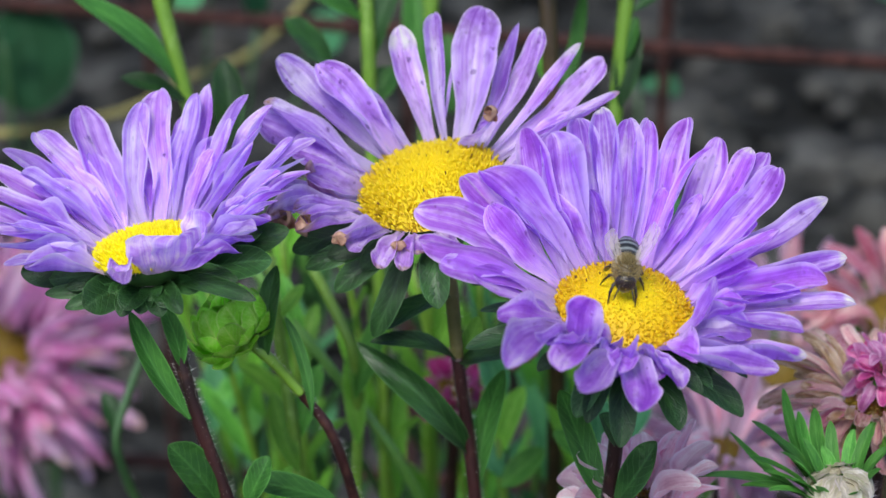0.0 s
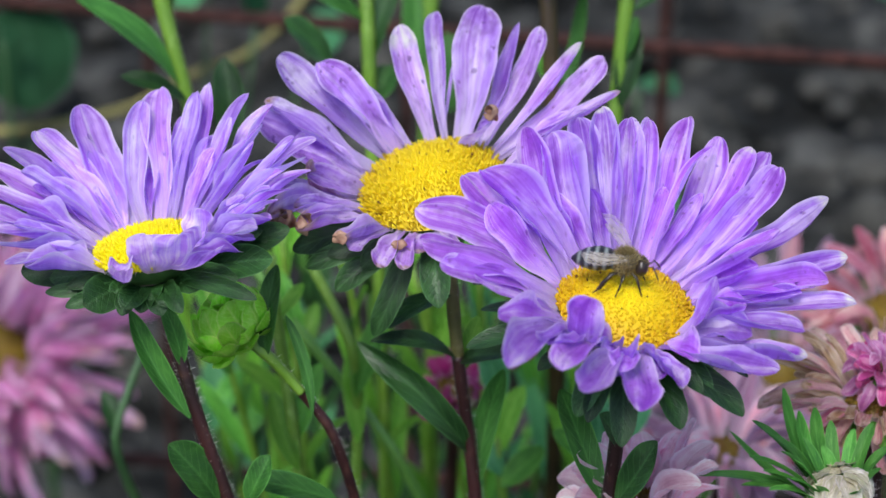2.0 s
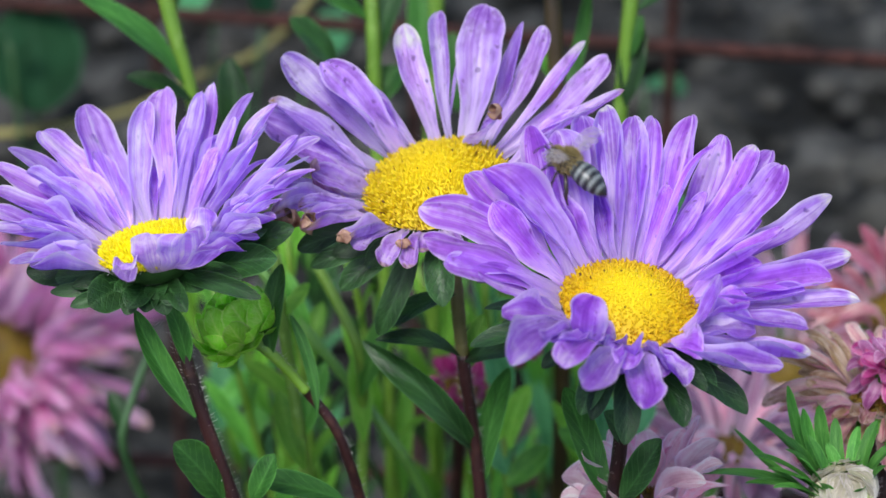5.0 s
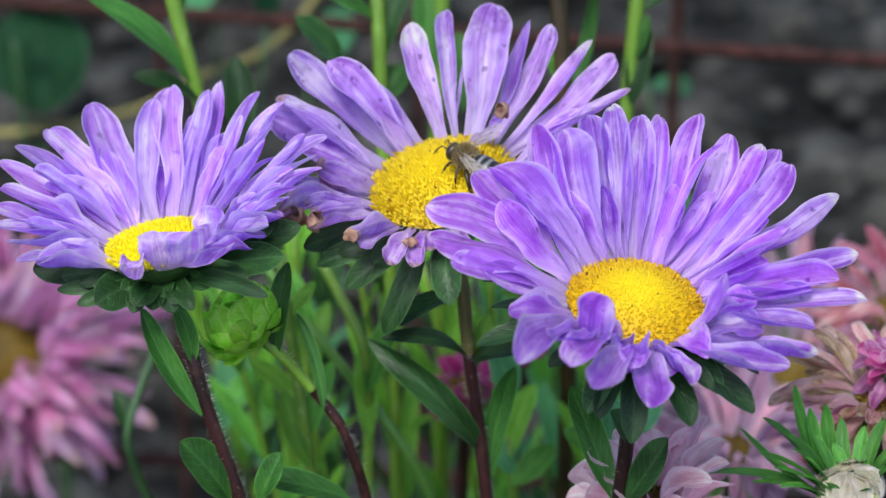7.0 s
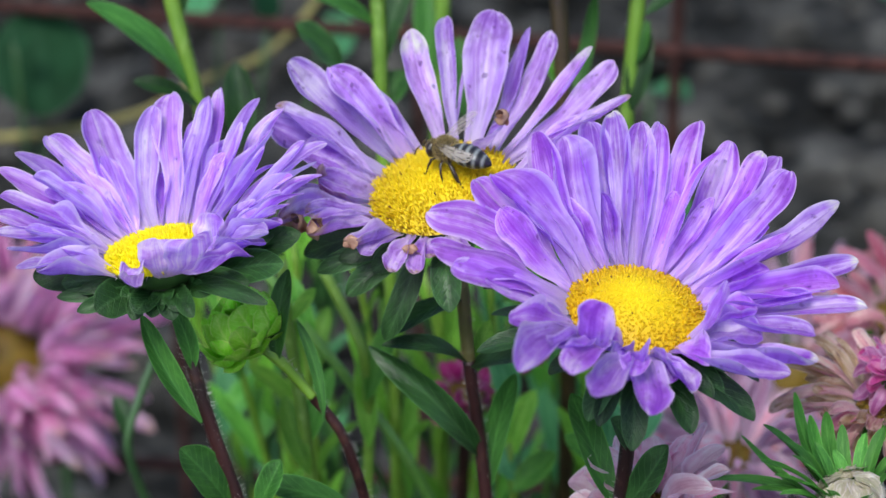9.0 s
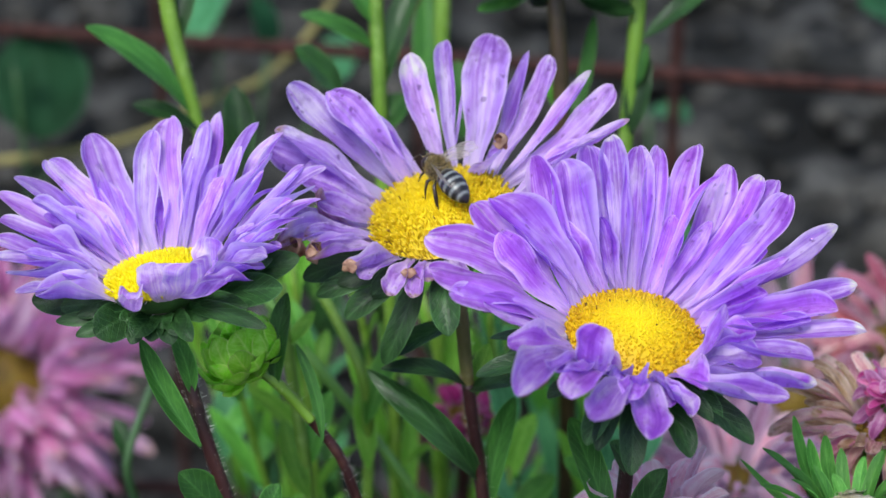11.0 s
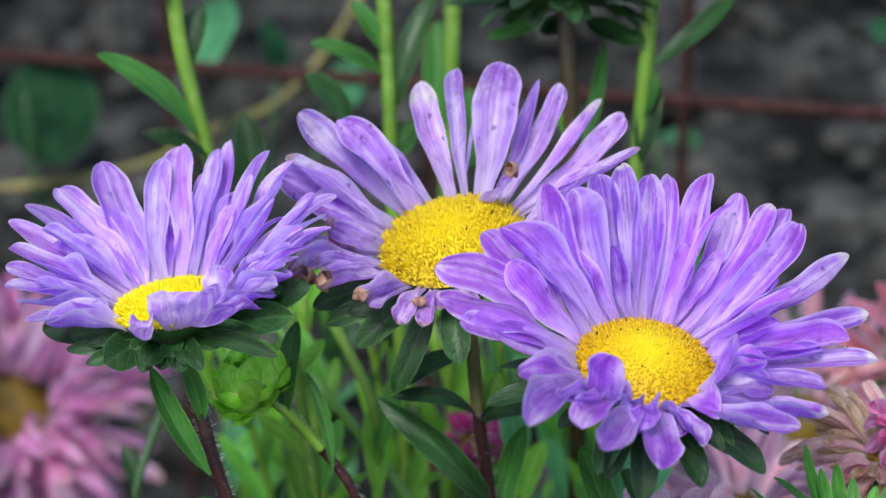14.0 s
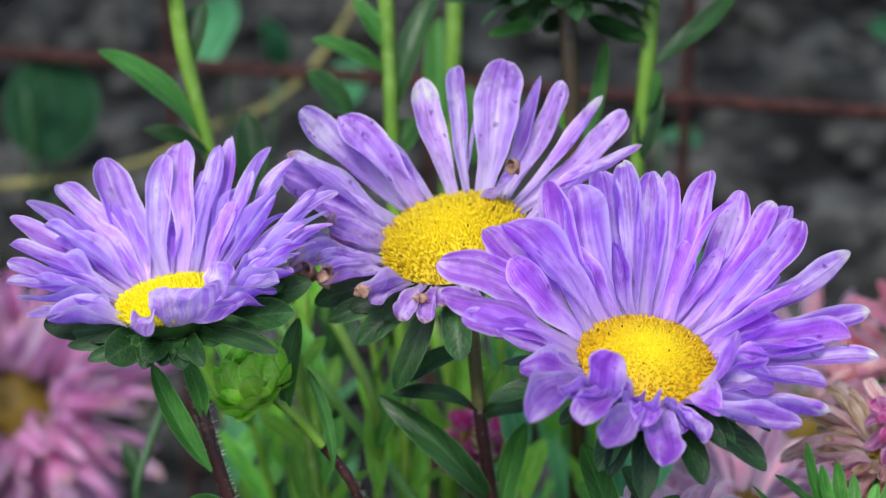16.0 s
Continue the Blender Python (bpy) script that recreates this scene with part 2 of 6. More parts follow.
DRY = plain_material("dry_twig", (0.11, 0.10, 0.025), (0.25, 0.225, 0.07), 60, 0.7)
DEAD = plain_material("withered_petal", (0.16, 0.045, 0.03), (0.62, 0.42, 0.28), 300, 0.6, 0.5, 0.2)
RUST = plain_material("rusty_wire", (0.02, 0.009, 0.008), (0.055, 0.022, 0.018), 130, 0.85, 0.8)


def floret_material(name, a, b, c, brown, radius=0.0, heart=None):
    """Tube florets, each of its own tone; the closed ones round the middle may be of another colour."""
    m = Nodes(name)
    col = m.ramp(m.island(), [(0.0, a), (0.5, b), (1.0, c)])
    if heart:
        flat = m.tree.nodes.new("ShaderNodeVectorMath")
        flat.operation = "MULTIPLY"
        flat.inputs[1].default_value = (1, 1, 0)
        m.join(m.place(), flat.inputs[0])
        out = m.tree.nodes.new("ShaderNodeVectorMath")
        out.operation = "LENGTH"
        m.join(flat.outputs[0], out.inputs[0])
        away = m.value("ADD", m.value("DIVIDE", out.outputs["Value"], radius), m.value("MULTIPLY", m.value("SUBTRACT", m.island(), 0.5), 0.3))
        col = m.mix(m.ramp(away, [(0.2, (1, 1, 1)), (0.8, (0, 0, 0))]), col, heart)
    # tubes darken slightly towards the foot: shade between florets put into the colour
    u, v = m.split_uv()
    col = m.mix(m.value("MULTIPLY", m.ramp(v, [(0.0, (1, 1, 1)), (0.6, (0, 0, 0))]), 0.12), col, tuple(0.6 * x for x in a))
    col = m.mix(m.value("GREATER_THAN", m.island(), 1 - brown), col, (0.16, 0.06, 0.01))
    return m.finish(col, 0.5, 0.3)


FLORET_GOLD = floret_material("golden_florets", (0.60, 0.32, 0.004), (0.78, 0.49, 0.005), (0.91, 0.67, 0.010), 0.006, 0.0142, (0.94, 0.76, 0.010))
FLORET_YELLOW = floret_material("yellow_florets", (0.60, 0.40, 0.005), (0.80, 0.60, 0.008), (0.92, 0.76, 0.02), 0.01, 0.016, (0.92, 0.74, 0.012))
FLORET_OLIVE = floret_material("old_florets", (0.13, 0.085, 0.008), (0.22, 0.145, 0.01), (0.32, 0.22, 0.015), 0.2)
FLORET_GREEN = floret_material("bud_florets", (0.30, 0.42, 0.12), (0.55, 0.6, 0.3), (0.75, 0.72, 0.55), 0.0)
FLORET_LEMON = floret_material("lemon_florets", (0.92, 0.74, 0.003), (0.97, 0.86, 0.004), (0.98, 0.92, 0.02), 0.0)


def soil_material():
    m = Nodes("soil")
    m.bsdf.inputs["Specular IOR Level"].default_value = 0.1
    pos = m.place()
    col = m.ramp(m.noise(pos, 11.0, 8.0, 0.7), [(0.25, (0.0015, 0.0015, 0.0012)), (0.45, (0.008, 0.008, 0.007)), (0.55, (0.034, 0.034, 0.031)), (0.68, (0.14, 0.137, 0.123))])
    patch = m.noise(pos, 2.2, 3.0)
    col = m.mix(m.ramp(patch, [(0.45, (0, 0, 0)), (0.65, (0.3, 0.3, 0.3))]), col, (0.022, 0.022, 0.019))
    nrm = m.bump(m.noise(pos, 60.0, 6.0), 0.9, 0.01)
    return m.finish(col, 0.9, 0.0, nrm)


SOIL = soil_material()
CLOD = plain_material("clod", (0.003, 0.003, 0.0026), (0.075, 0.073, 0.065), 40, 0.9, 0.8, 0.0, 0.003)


# ---- mesh helpers ----
def mesh_of(name, verts, faces, uvs=None, wither=None):
    me = bpy.data.meshes.new(name)
    me.from_pydata([tuple(v) for v in verts], [], faces)
    if uvs is not None:
        layer = me.uv_layers.new(name="UVMap")
        idx = np.empty(len(me.loops), dtype=np.int32)
        me.loops.foreach_get("vertex_index", idx)
        layer.data.foreach_set("uv", np.asarray(uvs, dtype=np.float32)[idx].ravel())
    if wither is not None:
        a = me.attributes.new("wither", "FLOAT", "POINT")
        a.data.foreach_set("value", np.asarray(wither, dtype=np.float32))
    me.polygons.foreach_set("use_smooth", [True] * len(me.polygons))
    me.update()
    return me


def sheet(name, grid, wither=None):
    """A mesh from a grid of points (rows along, columns across)."""
    n, k, _ = grid.shape
    faces = [(i * k + j, i * k + j + 1, (i + 1) * k + j + 1, (i + 1) * k + j) for i in range(n - 1) for j in range(k - 1)]
    uvs = [(j / (k - 1), i / (n - 1)) for i in range(n) for j in range(k)]
    return mesh_of(name, grid.reshape(-1, 3), faces, uvs, None if wither is None else np.repeat(wither, k))


def part(name, me, material, parent, label=""):
    ob = new(name, me)
    if not me.materials:
        me.materials.append(material)
    ob.parent = parent
    return tagged(ob, label)


def thing(name, at, label, category, group="", kind=""):
    ob = new(name)
    ob.empty_display_size = 0.01
    ob.location = at
    return tagged(ob, label, category, group, kind)


def curve_through(points, steps):
    """Points along a smooth curve through the given ones, with tangents that suit uneven spacing."""
    p = [np.array(q, float) for q in points]
    n = len(p)
    gap = [np.linalg.norm(p[i + 1] - p[i]) for i in range(n - 1)]
    slope = []
    for i in range(n):
        if i == 0:
            slope.append((p[1] - p[0]) / gap[0])
        elif i == n - 1:
            slope.append((p[-1] - p[-2]) / gap[-1])
        else:
            a, b = (p[i] - p[i - 1]) / gap[i - 1], (p[i + 1] - p[i]) / gap[i]
            slope.append((a * gap[i] + b * gap[i - 1]) / (gap[i] + gap[i - 1]))
    out = []
    for i in range(n - 1):
        for s in range(steps):
            t = s / steps
            h = gap[i]
            out.append((2 * t ** 3 - 3 * t ** 2 + 1) * p[i] + (t ** 3 - 2 * t ** 2 + t) * h * slope[i]
                       + (3 * t ** 2 - 2 * t ** 3) * p[i + 1] + (t ** 3 - t ** 2) * h * slope[i + 1])
    return np.array(out + [p[-1]])


def tube(name, line, r0, r1, sides=10, wobble=0.06, seed=0):
    rng = random.Random(seed)
    n = len(line)
    verts, uvs = [], []
    side = None
    for i in range(n):
        t = line[min(i + 1, n - 1)] - line[max(i - 1, 0)]
        t = t / (np.linalg.norm(t) + 1e-12)
        if side is None:
            side = np.cross(t, (0.3, 1.0, 0.2))
        side = side - t * (side @ t)
        side = side / np.linalg.norm(side)
        other = np.cross(t, side)
        r = r0 + (r1 - r0) * i / (n - 1)
        for j in range(sides):
            a = 2 * math.pi * j / sides
            k = r * (1 + wobble * math.sin(3 * a + i * 0.25) * 0.6 + rng.uniform(-wobble, wobble) * 0.4)
            verts.append(line[i] + k * (math.cos(a) * side + math.sin(a) * other))
            uvs.append((j / sides, i / n * 6))
    faces = [(i * sides + j, i * sides + (j + 1) % sides, (i + 1) * sides + (j + 1) % sides, (i + 1) * sides + j) for i in range(n - 1) for j in range(sides)]
    faces += [tuple(range(sides))[::-1], tuple((n - 1) * sides + j for j in range(sides))]
    return mesh_of(name, verts, faces, uvs)


def blade(name, base, tip, width, bow=0.1, up=(0, -0.35, 1), fold=0.25, wave=0.06, seed=0, blunt=0.5, rows=18, cols=7, twist=0.0):
    """A leaf from base to tip (metres): a bowed, folded blade with a midrib and a slightly wavy margin."""
    rng = random.Random(seed)
    b, t = np.array(base, float), np.array(tip, float)
    chord = t - b
    length = np.linalg.norm(chord)
    ax = chord / length
    upv = np.array(up, float)
    upv = upv - ax * (upv @ ax)
    if np.linalg.norm(upv) < 1e-3:
        upv = np.cross(ax, (1, 0, 0))
    upv = upv / np.linalg.norm(upv)
    across = np.cross(ax, upv)
    ph, side_bow = rng.uniform(0, 6), rng.uniform(-0.06, 0.06)
    grid = np.zeros((rows, cols, 3))
    for i in range(rows):
        s = i / (rows - 1)
        s = 1 - (1 - s) ** 1.7 if s > 0.5 else s + (1 - 0.5 ** 1.7 - 0.5) * 2 * s
        mid = b + chord * s + upv * length * bow * 4 * s * (1 - s) + across * length * side_bow * 4 * s * (1 - s)
        prof = 0.16 + 0.84 * math.sin(math.pi * min(1, s * 0.92 + 0.02)) ** (0.9 if s < 0.5 else blunt)
        if s < 0.15:
            prof *= 0.55 + 3 * s
        prof *= math.sqrt(max(0.0, 1 - max(0, (s - 0.8) / 0.2) ** 2)) + 0.01
        tw = twist * s
        ac = across * math.cos(tw) + upv * math.sin(tw)
        nu = upv * math.cos(tw) - across * math.sin(tw)
        for j in range(cols):
            u = 2 * j / (cols - 1) - 1
            lift = fold * abs(u) ** 1.3 + wave * math.sin(ph + 9 * s + 2.2 * u) * abs(u)
            grid[i, j] = mid + ac * (u * width / 2 * prof) + nu * (lift * width / 2 * prof)
    return sheet(name, grid)


# ---- flower heads ----
def head_frame(centre, axis):
    n = Vector(axis).normalized()
    x = Vector((0, 1, 0)).cross(n).normalized()
    y = n.cross(x)
    m = Matrix((x, y, n)).transposed().to_4x4()
    m.translation = centre
    return m


def dome_height(r, radius):
    return 0.33 * radius * max(0.0, 1 - (r / radius) ** 2)


def disc(plant, centre, axis, radius, florets, count=430, size=1.0, seed=0, spike=1.0):
    """The yellow heart of a flower: a domed cushion with hundreds of tube florets (radius in mm)."""
    rng = random.Random(seed)
    verts, faces, uvs = [(0, 0, dome_height(0, radius))], [], [(0.5, 0.6)]
    rings, k = 8, 32
    for i in range(1, rings + 1):
        r = radius * i / rings
        for j in range(k):
            a = 2 * math.pi * j / k
            verts.append((r * math.cos(a), r * math.sin(a), dome_height(r, radius)))
            uvs.append((0.5, 0.6))
    for j in range(k):
        faces.append((0, 1 + j, 1 + (j + 1) % k))
    for i in range(rings - 1):
        for j in range(k):
            faces.append((1 + i * k + j, 1 + (i + 1) * k + j, 1 + (i + 1) * k + (j + 1) % k, 1 + i * k + (j + 1) % k))
    me = mesh_of("flower_head", [Vector(v) * MM for v in verts], faces, uvs)
    ob = part("flower_head", me, florets, plant)
    ob.matrix_parent_inverse = Matrix.Translation(-plant.location)
    ob.matrix_basis = head_frame(centre, axis)
    ob["radius"] = radius
    verts, faces = [], []
    cupped = ((0.97, -0.02), (0.9, -0.2), (0.66, -0.42), (0.3, -0.52), (0.12, -0.6))
    for i, (q, z) in enumerate(cupped):
        for j in range(20):
            verts.append((radius * q * MM * math.cos(math.pi * j / 10), radius * q * MM * math.sin(math.pi * j / 10), z * radius * MM))
    faces = [(i * 20 + j, (i + 1) * 20 + j, (i + 1) * 20 + (j + 1) % 20, i * 20 + (j + 1) % 20) for i in range(4) for j in range(20)]
    part("receptacle", mesh_of("receptacle", verts, faces), GREEN_CUP, ob, "green cup under the flower")
    # florets on a spiral, open in the outer rings and closed buds in the middle
    verts, faces, uvs = [], [], []
    for i in range(count):
        s = (i + 0.5) / count
        r = radius * 1.0 * math.sqrt(s)
        a = i * 2.39996 + rng.uniform(-0.12, 0.12)
        foot = Vector((r * math.cos(a), r * math.sin(a), dome_height(r, radius) - 0.35 * size))
        slope = 0.66 * r / radius
        lean = Vector((math.cos(a) * slope, math.sin(a) * slope, 1)).normalized()
        lean = (lean + Vector((rng.uniform(-0.22, 0.22), rng.uniform(-0.22, 0.22), 0))).normalized()
        tall = size * (0.62 + 0.6 * s) * rng.uniform(0.75, 1.25)
        wide = (0.33 if count > 600 else 0.5) * size * rng.uniform(0.75, 1.2) / math.sqrt(spike)
        tall *= spike
        flare = 1.35 if rng.random() < 0.15 + 0.35 * s else 0.7
        e1 = lean.orthogonal().normalized()
        e2 = lean.cross(e1)
        o = len(verts)
        for lev, (hh, ww) in enumerate(((0, 0.75), (0.65, 1.0), (1.0, flare))):
            for q in range(5):
                b = 2 * math.pi * q / 5 + i
                verts.append((foot + lean * (tall * hh) + (e1 * math.cos(b) + e2 * math.sin(b)) * wide * ww) * MM)
                uvs.append((q / 5, hh))
        verts.append((foot + lean * (tall * (0.75 if flare > 1 else 1.15))) * MM)
        uvs.append((0.5, 1.0 if flare < 1 else 0.55))
        for lev in range(2):
            for q in range(5):
                faces.append((o + lev * 5 + q, o + lev * 5 + (q + 1) % 5, o + lev * 5 + 5 + (q + 1) % 5, o + lev * 5 + 5 + q))
        for q in range(5):
            faces.append((o + 10 + q, o + 10 + (q + 1) % 5, o + 15))
    tagged(part("floret", mesh_of("floret", verts, faces, uvs), florets, ob), kind="stuff")
    # pale bristles round the rim
    verts, faces = [], []
    for i in range(int(radius * 11)):
        a = rng.uniform(0, 2 * math.pi)
        d = np.array((math.cos(a), math.sin(a), rng.uniform(-0.2, 0.9)))
        f = np.array((math.cos(a), math.sin(a), 0.0)) * radius * rng.uniform(0.97, 1.02)
        w = np.array((-math.sin(a), math.cos(a), 0.0)) * 0.09
        o = len(verts)
        verts += [(f - w) * MM, (f + w) * MM, (f + d * rng.uniform(1.2, 2.6) + w * rng.uniform(-4, 4)) * MM]
        faces.append((o, o + 1, o + 2))
    tagged(part("bristle", mesh_of("bristle", verts, faces), BRISTLE, ob, "pale bristles round the heart"), kind="stuff")
    return ob


SERIAL = [0]


def petal(head, az, r, h, w, base=None, bow=None, tw=0.0, wi=0.0, cup=None, mat=None, rows=22, cols=9, name="petal", hook=0.0, sway=None, roll=0.0):
    """A ray floret of a head. Its tip lies at azimuth az (degrees), r mm out from the axis and h mm above the disc; w mm is its width.
    base: azimuth of its foot; bow: arch; tw: twist in degrees; wi: dried part of its length; cup: depth of its channel; hook: bend of its tip."""
    SERIAL[0] += 1
    rng = random.Random(SERIAL[0] * 7 + 3)
    radius = head["radius"]
    a0, a1 = radians(az if base is None else base), radians(az)
    r0 = radius * 0.99
    b = np.array((r0 * math.cos(a0), r0 * math.sin(a0), -0.9))
    t = np.array((r * math.cos(a1), r * math.sin(a1), h))
    chord = t - b
    length = np.linalg.norm(chord)
    ax = chord / length
    out = np.array((math.cos(a0), math.sin(a0), 0))
    upv = np.array((0, 0, 1.0)) - 0.35 * out
    upv = upv - ax * (upv @ ax)
    upv /= np.linalg.norm(upv)
    across = np.cross(ax, upv)
    bow = rng.uniform(0.03, 0.09) if bow is None else bow
    cup = rng.uniform(0.3, 0.75) if cup is None else cup * 1.6
    if roll == 0.0:
        roll = rng.uniform(-0.25, 0.45)
    sway = rng.uniform(-0.012, 0.012) if sway is None else sway
    tw = radians(tw + rng.uniform(-18, 18))
    ph, fl = rng.uniform(0, 6.3), rng.uniform(0.05, 0.14)
    wig, ph2 = rng.uniform(0.004, 0.014), rng.uniform(0, 6.3)
    blunt = rng.uniform(0.72, 0.88)
    round_tip = rng.uniform(1.7, 2.5)
    ragged = [rng.uniform(0, 6.3) for _ in range(4)]
    notch = rng.uniform(-0.5, 0.5)
    folds = [(0.0 if abs(roll - 0.05) < 1e-6 else rng.choice((0.0, 0.0, 0.5, 1.1)), rng.uniform(0.2, 0.8), rng.uniform(0.18, 0.4)) for _ in range(2)]
    if hook == 0.0:
        hook = rng.uniform(-0.10, 0.10)
    grid = np.zeros((rows, cols, 3))
    dry = np.zeros(rows)
    for i in range(rows):
        s = 1 - (1 - i / (rows - 1)) ** 1.8
        mid = b + chord * s + upv * length * (bow * 4 * s * (1 - s) + hook * (max(0, s - 0.7) ** 2 * 6 - 0.54 * s * s)) + across * length * (sway * 4 * s * (1 - s) + wig * 3 * s * (1 - s) * math.sin(ph2 + 8 * s)) + upv * length * wig * 3 * s * (1 - s) * math.sin(ph + 6.5 * s)
        rise = min(1.0, s / 0.66)
        prof = 0.42 + 0.58 * rise * rise * (3 - 2 * rise)
        prof *= math.sqrt(max(0.0, 1 - max(0.0, (s - blunt) / (1 - blunt)) ** round_tip)) + 0.03
        ang = tw * s
        ac, nu = across * math.cos(ang) + upv * math.sin(ang), upv * math.cos(ang) - across * math.sin(ang)
        deep = cup * (1.25 - 0.6 * s)
        dry[i] = 0.0 if wi == 0 else math.copysign(max(0.0, min(1.0, (s - 1 + abs(wi)) / (0.35 * abs(wi)))), wi)
        for j in range(cols):
            u = 2 * j / (cols - 1) - 1
            side = 0 if u < 0 else 2
            edge = 1 + 0.045 * math.sin(ragged[side] + 9 * s) + 0.03 * math.sin(ragged[side + 1] + 23 * s)
            curl = roll * u * abs(u)
            lift = deep * u * u + 0.07 * math.cos(7.2 * u) + fl * math.sin(ph + 13 * s + 3 * u) * (0.3 + abs(u)) + curl
            amount, where, spread = folds[side // 2]
            lift += amount * max(0.0, abs(u) - 0.45) ** 1.5 * math.exp(-((s - where) / spread) ** 2) * 2.2
            tipshift = ax * (notch * u * 0.10 * w * max(0.0, (s - 0.75) / 0.25) ** 2)
            grid[i, j] = mid + tipshift + ac * (u * edge * w / 2 * prof * (1 - 0.22 * deep * abs(u))) + nu * (lift * w / 2 * prof)
    grid[-1] = grid[-1] * 0.7 + grid[-1].mean(axis=0) * 0.3
    if mat is None:
        mat = head["petal_material"]
        mat = bpy.data.materials[mat]
    return part(name, sheet(name, grid * MM, dry), mat, head)


def bract(head, az, r, h, w, base=None, bow=0.12, mat=None, fold=0.3, up=(0, 0, 1)):
    """A green leaf of the collar under a head."""
    SERIAL[0] += 1
    a0 = radians(az if base is None else base)
    rr = head["radius"] * 0.55
    b = (rr * math.cos(a0) * MM, rr * math.sin(a0) * MM, -0.48 * head["radius"] * MM)
    t = (r * math.cos(radians(az)) * MM, r * math.sin(radians(az)) * MM, h * MM)
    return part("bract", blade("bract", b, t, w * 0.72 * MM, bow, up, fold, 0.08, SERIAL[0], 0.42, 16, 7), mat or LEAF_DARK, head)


def collar(head, count, r, h, w, seed, mat=None):
    """A ring of bracts all round the underside."""
    rng = random.Random(seed)
    for i in range(count):
        az = 360 * i / count + rng.uniform(-9, 9)
        bract(head, az, r * rng.uniform(0.75, 1.15), h + rng.uniform(-3, 3), w * rng.uniform(0.8, 1.2), mat=mat)


def stem(plant, points, r0, r1, material=None, hairs=0, seed=0, name="stem", label=""):
    """A stem through the given points (metres), from the top down, with fine hairs."""
    base = np.array(plant.location)
    line = curve_through(points, 8) - base
    ob = part(name, tube(name, line, r0 * MM, r1 * MM, 10, 0.07, seed), material or STEM_DARK, plant, label)
    if hairs:
        rng = random.Random(seed + 5)
        verts, faces = [], []
        last = int(len(line) * 0.75)
        for i in range(hairs):
            k = rng.uniform(0, last - 1.001)
            i0 = int(k)
            p = line[i0] + (line[i0 + 1] - line[i0]) * (k - i0)
            a = rng.uniform(0, 2 * math.pi)
            d = np.array((math.cos(a), math.sin(a) * 0.8, 0.25 + rng.uniform(-0.2, 0.4)))
            ln = rng.uniform(0.8, 2.0) * MM
            w = np.cross(d, (0, 0, 1)) * 0.085 * MM
            s = p + d * r0 * MM * 0.85
            o = len(verts)
            verts += [s - w, s + w, s + d * ln]
            faces.append((o, o + 1, o + 2))
        tagged(part("stem_hair", mesh_of("stem_hair", verts, faces), HAIR, ob), kind="stuff")
    return ob


def leaf(owner, plant, base, tip, width, bow=0.08, mat=None, fold=0.3, wave=0.08, up=(0, -0.5, 1), blunt=0.6, twist=0.0):
    """A leaf of a plant between two places (metres); width in mm."""
    SERIAL[0] += 1
    o = np.array(plant.location)
    me = blade("leaf", np.array(base) - o, np.array(tip) - o, width * MM, bow, up, fold, wave, SERIAL[0], blunt, 22, 9, twist)
    return part("leaf", me, mat or LEAF, owner)


# ---- ground ----
def ground():
    k = 150
    u = np.linspace(-1, 1, k)
    xs = 1.2 * u + 40 * u ** 5
    ys = 1.2 * u + 40 * u ** 5 + 1.1
    verts = []
    for y in ys:
        for x in xs:
            near = math.exp(-((x * x + (y - 1.1) ** 2) / 9))
            z = near * (0.035 * noise.noise((x * 6, y * 6, 0)) + 0.018 * noise.noise((x * 19, y * 19, 3)) + 0.009 * noise.noise((x * 47, y * 47, 7)))
            verts.append((x, y, z - 0.01))
    faces = [(i * k + j, i * k + j + 1, (i + 1) * k + j + 1, (i + 1) * k + j) for i in range(k - 1) for j in range(k - 1)]
    ob = new("ground", mesh_of("ground", verts, faces))
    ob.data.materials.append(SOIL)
    tagged(ob, "dark grey crumbly garden soil with lumps", "ground", kind="structure")


ground()


def clods():
    rng = random.Random(11)
    verts, faces = [], []
    for i in range(700):
        x, y = rng.uniform(-0.7, 0.7), rng.uniform(0.25, 2.2)
        r = rng.choice((0.008, 0.013, 0.02, 0.028)) * rng.uniform(0.7, 1.3)
        bm = bmesh.new()
        bmesh.ops.create_icosphere(bm, subdivisions=2, radius=r)
        o = len(verts)
        sq = rng.uniform(0.55, 0.9)
        for v in bm.verts:
            d = 1 + 0.35 * noise.noise(v.co / r * 1.3 + Vector((i * 3.1, 0, 0)))
            verts.append((x + v.co.x * d, y + v.co.y * d, v.co.z * d * sq + r * 0.25))
        faces += [tuple(o + v.index for v in f.verts) for f in bm.faces]
        bm.free()
    ob = new("soil_clods", mesh_of("soil_clods", verts, faces))
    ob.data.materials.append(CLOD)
    tagged(ob, "grey lumps of dry soil scattered on the bed", "soil", kind="stuff")


clods()


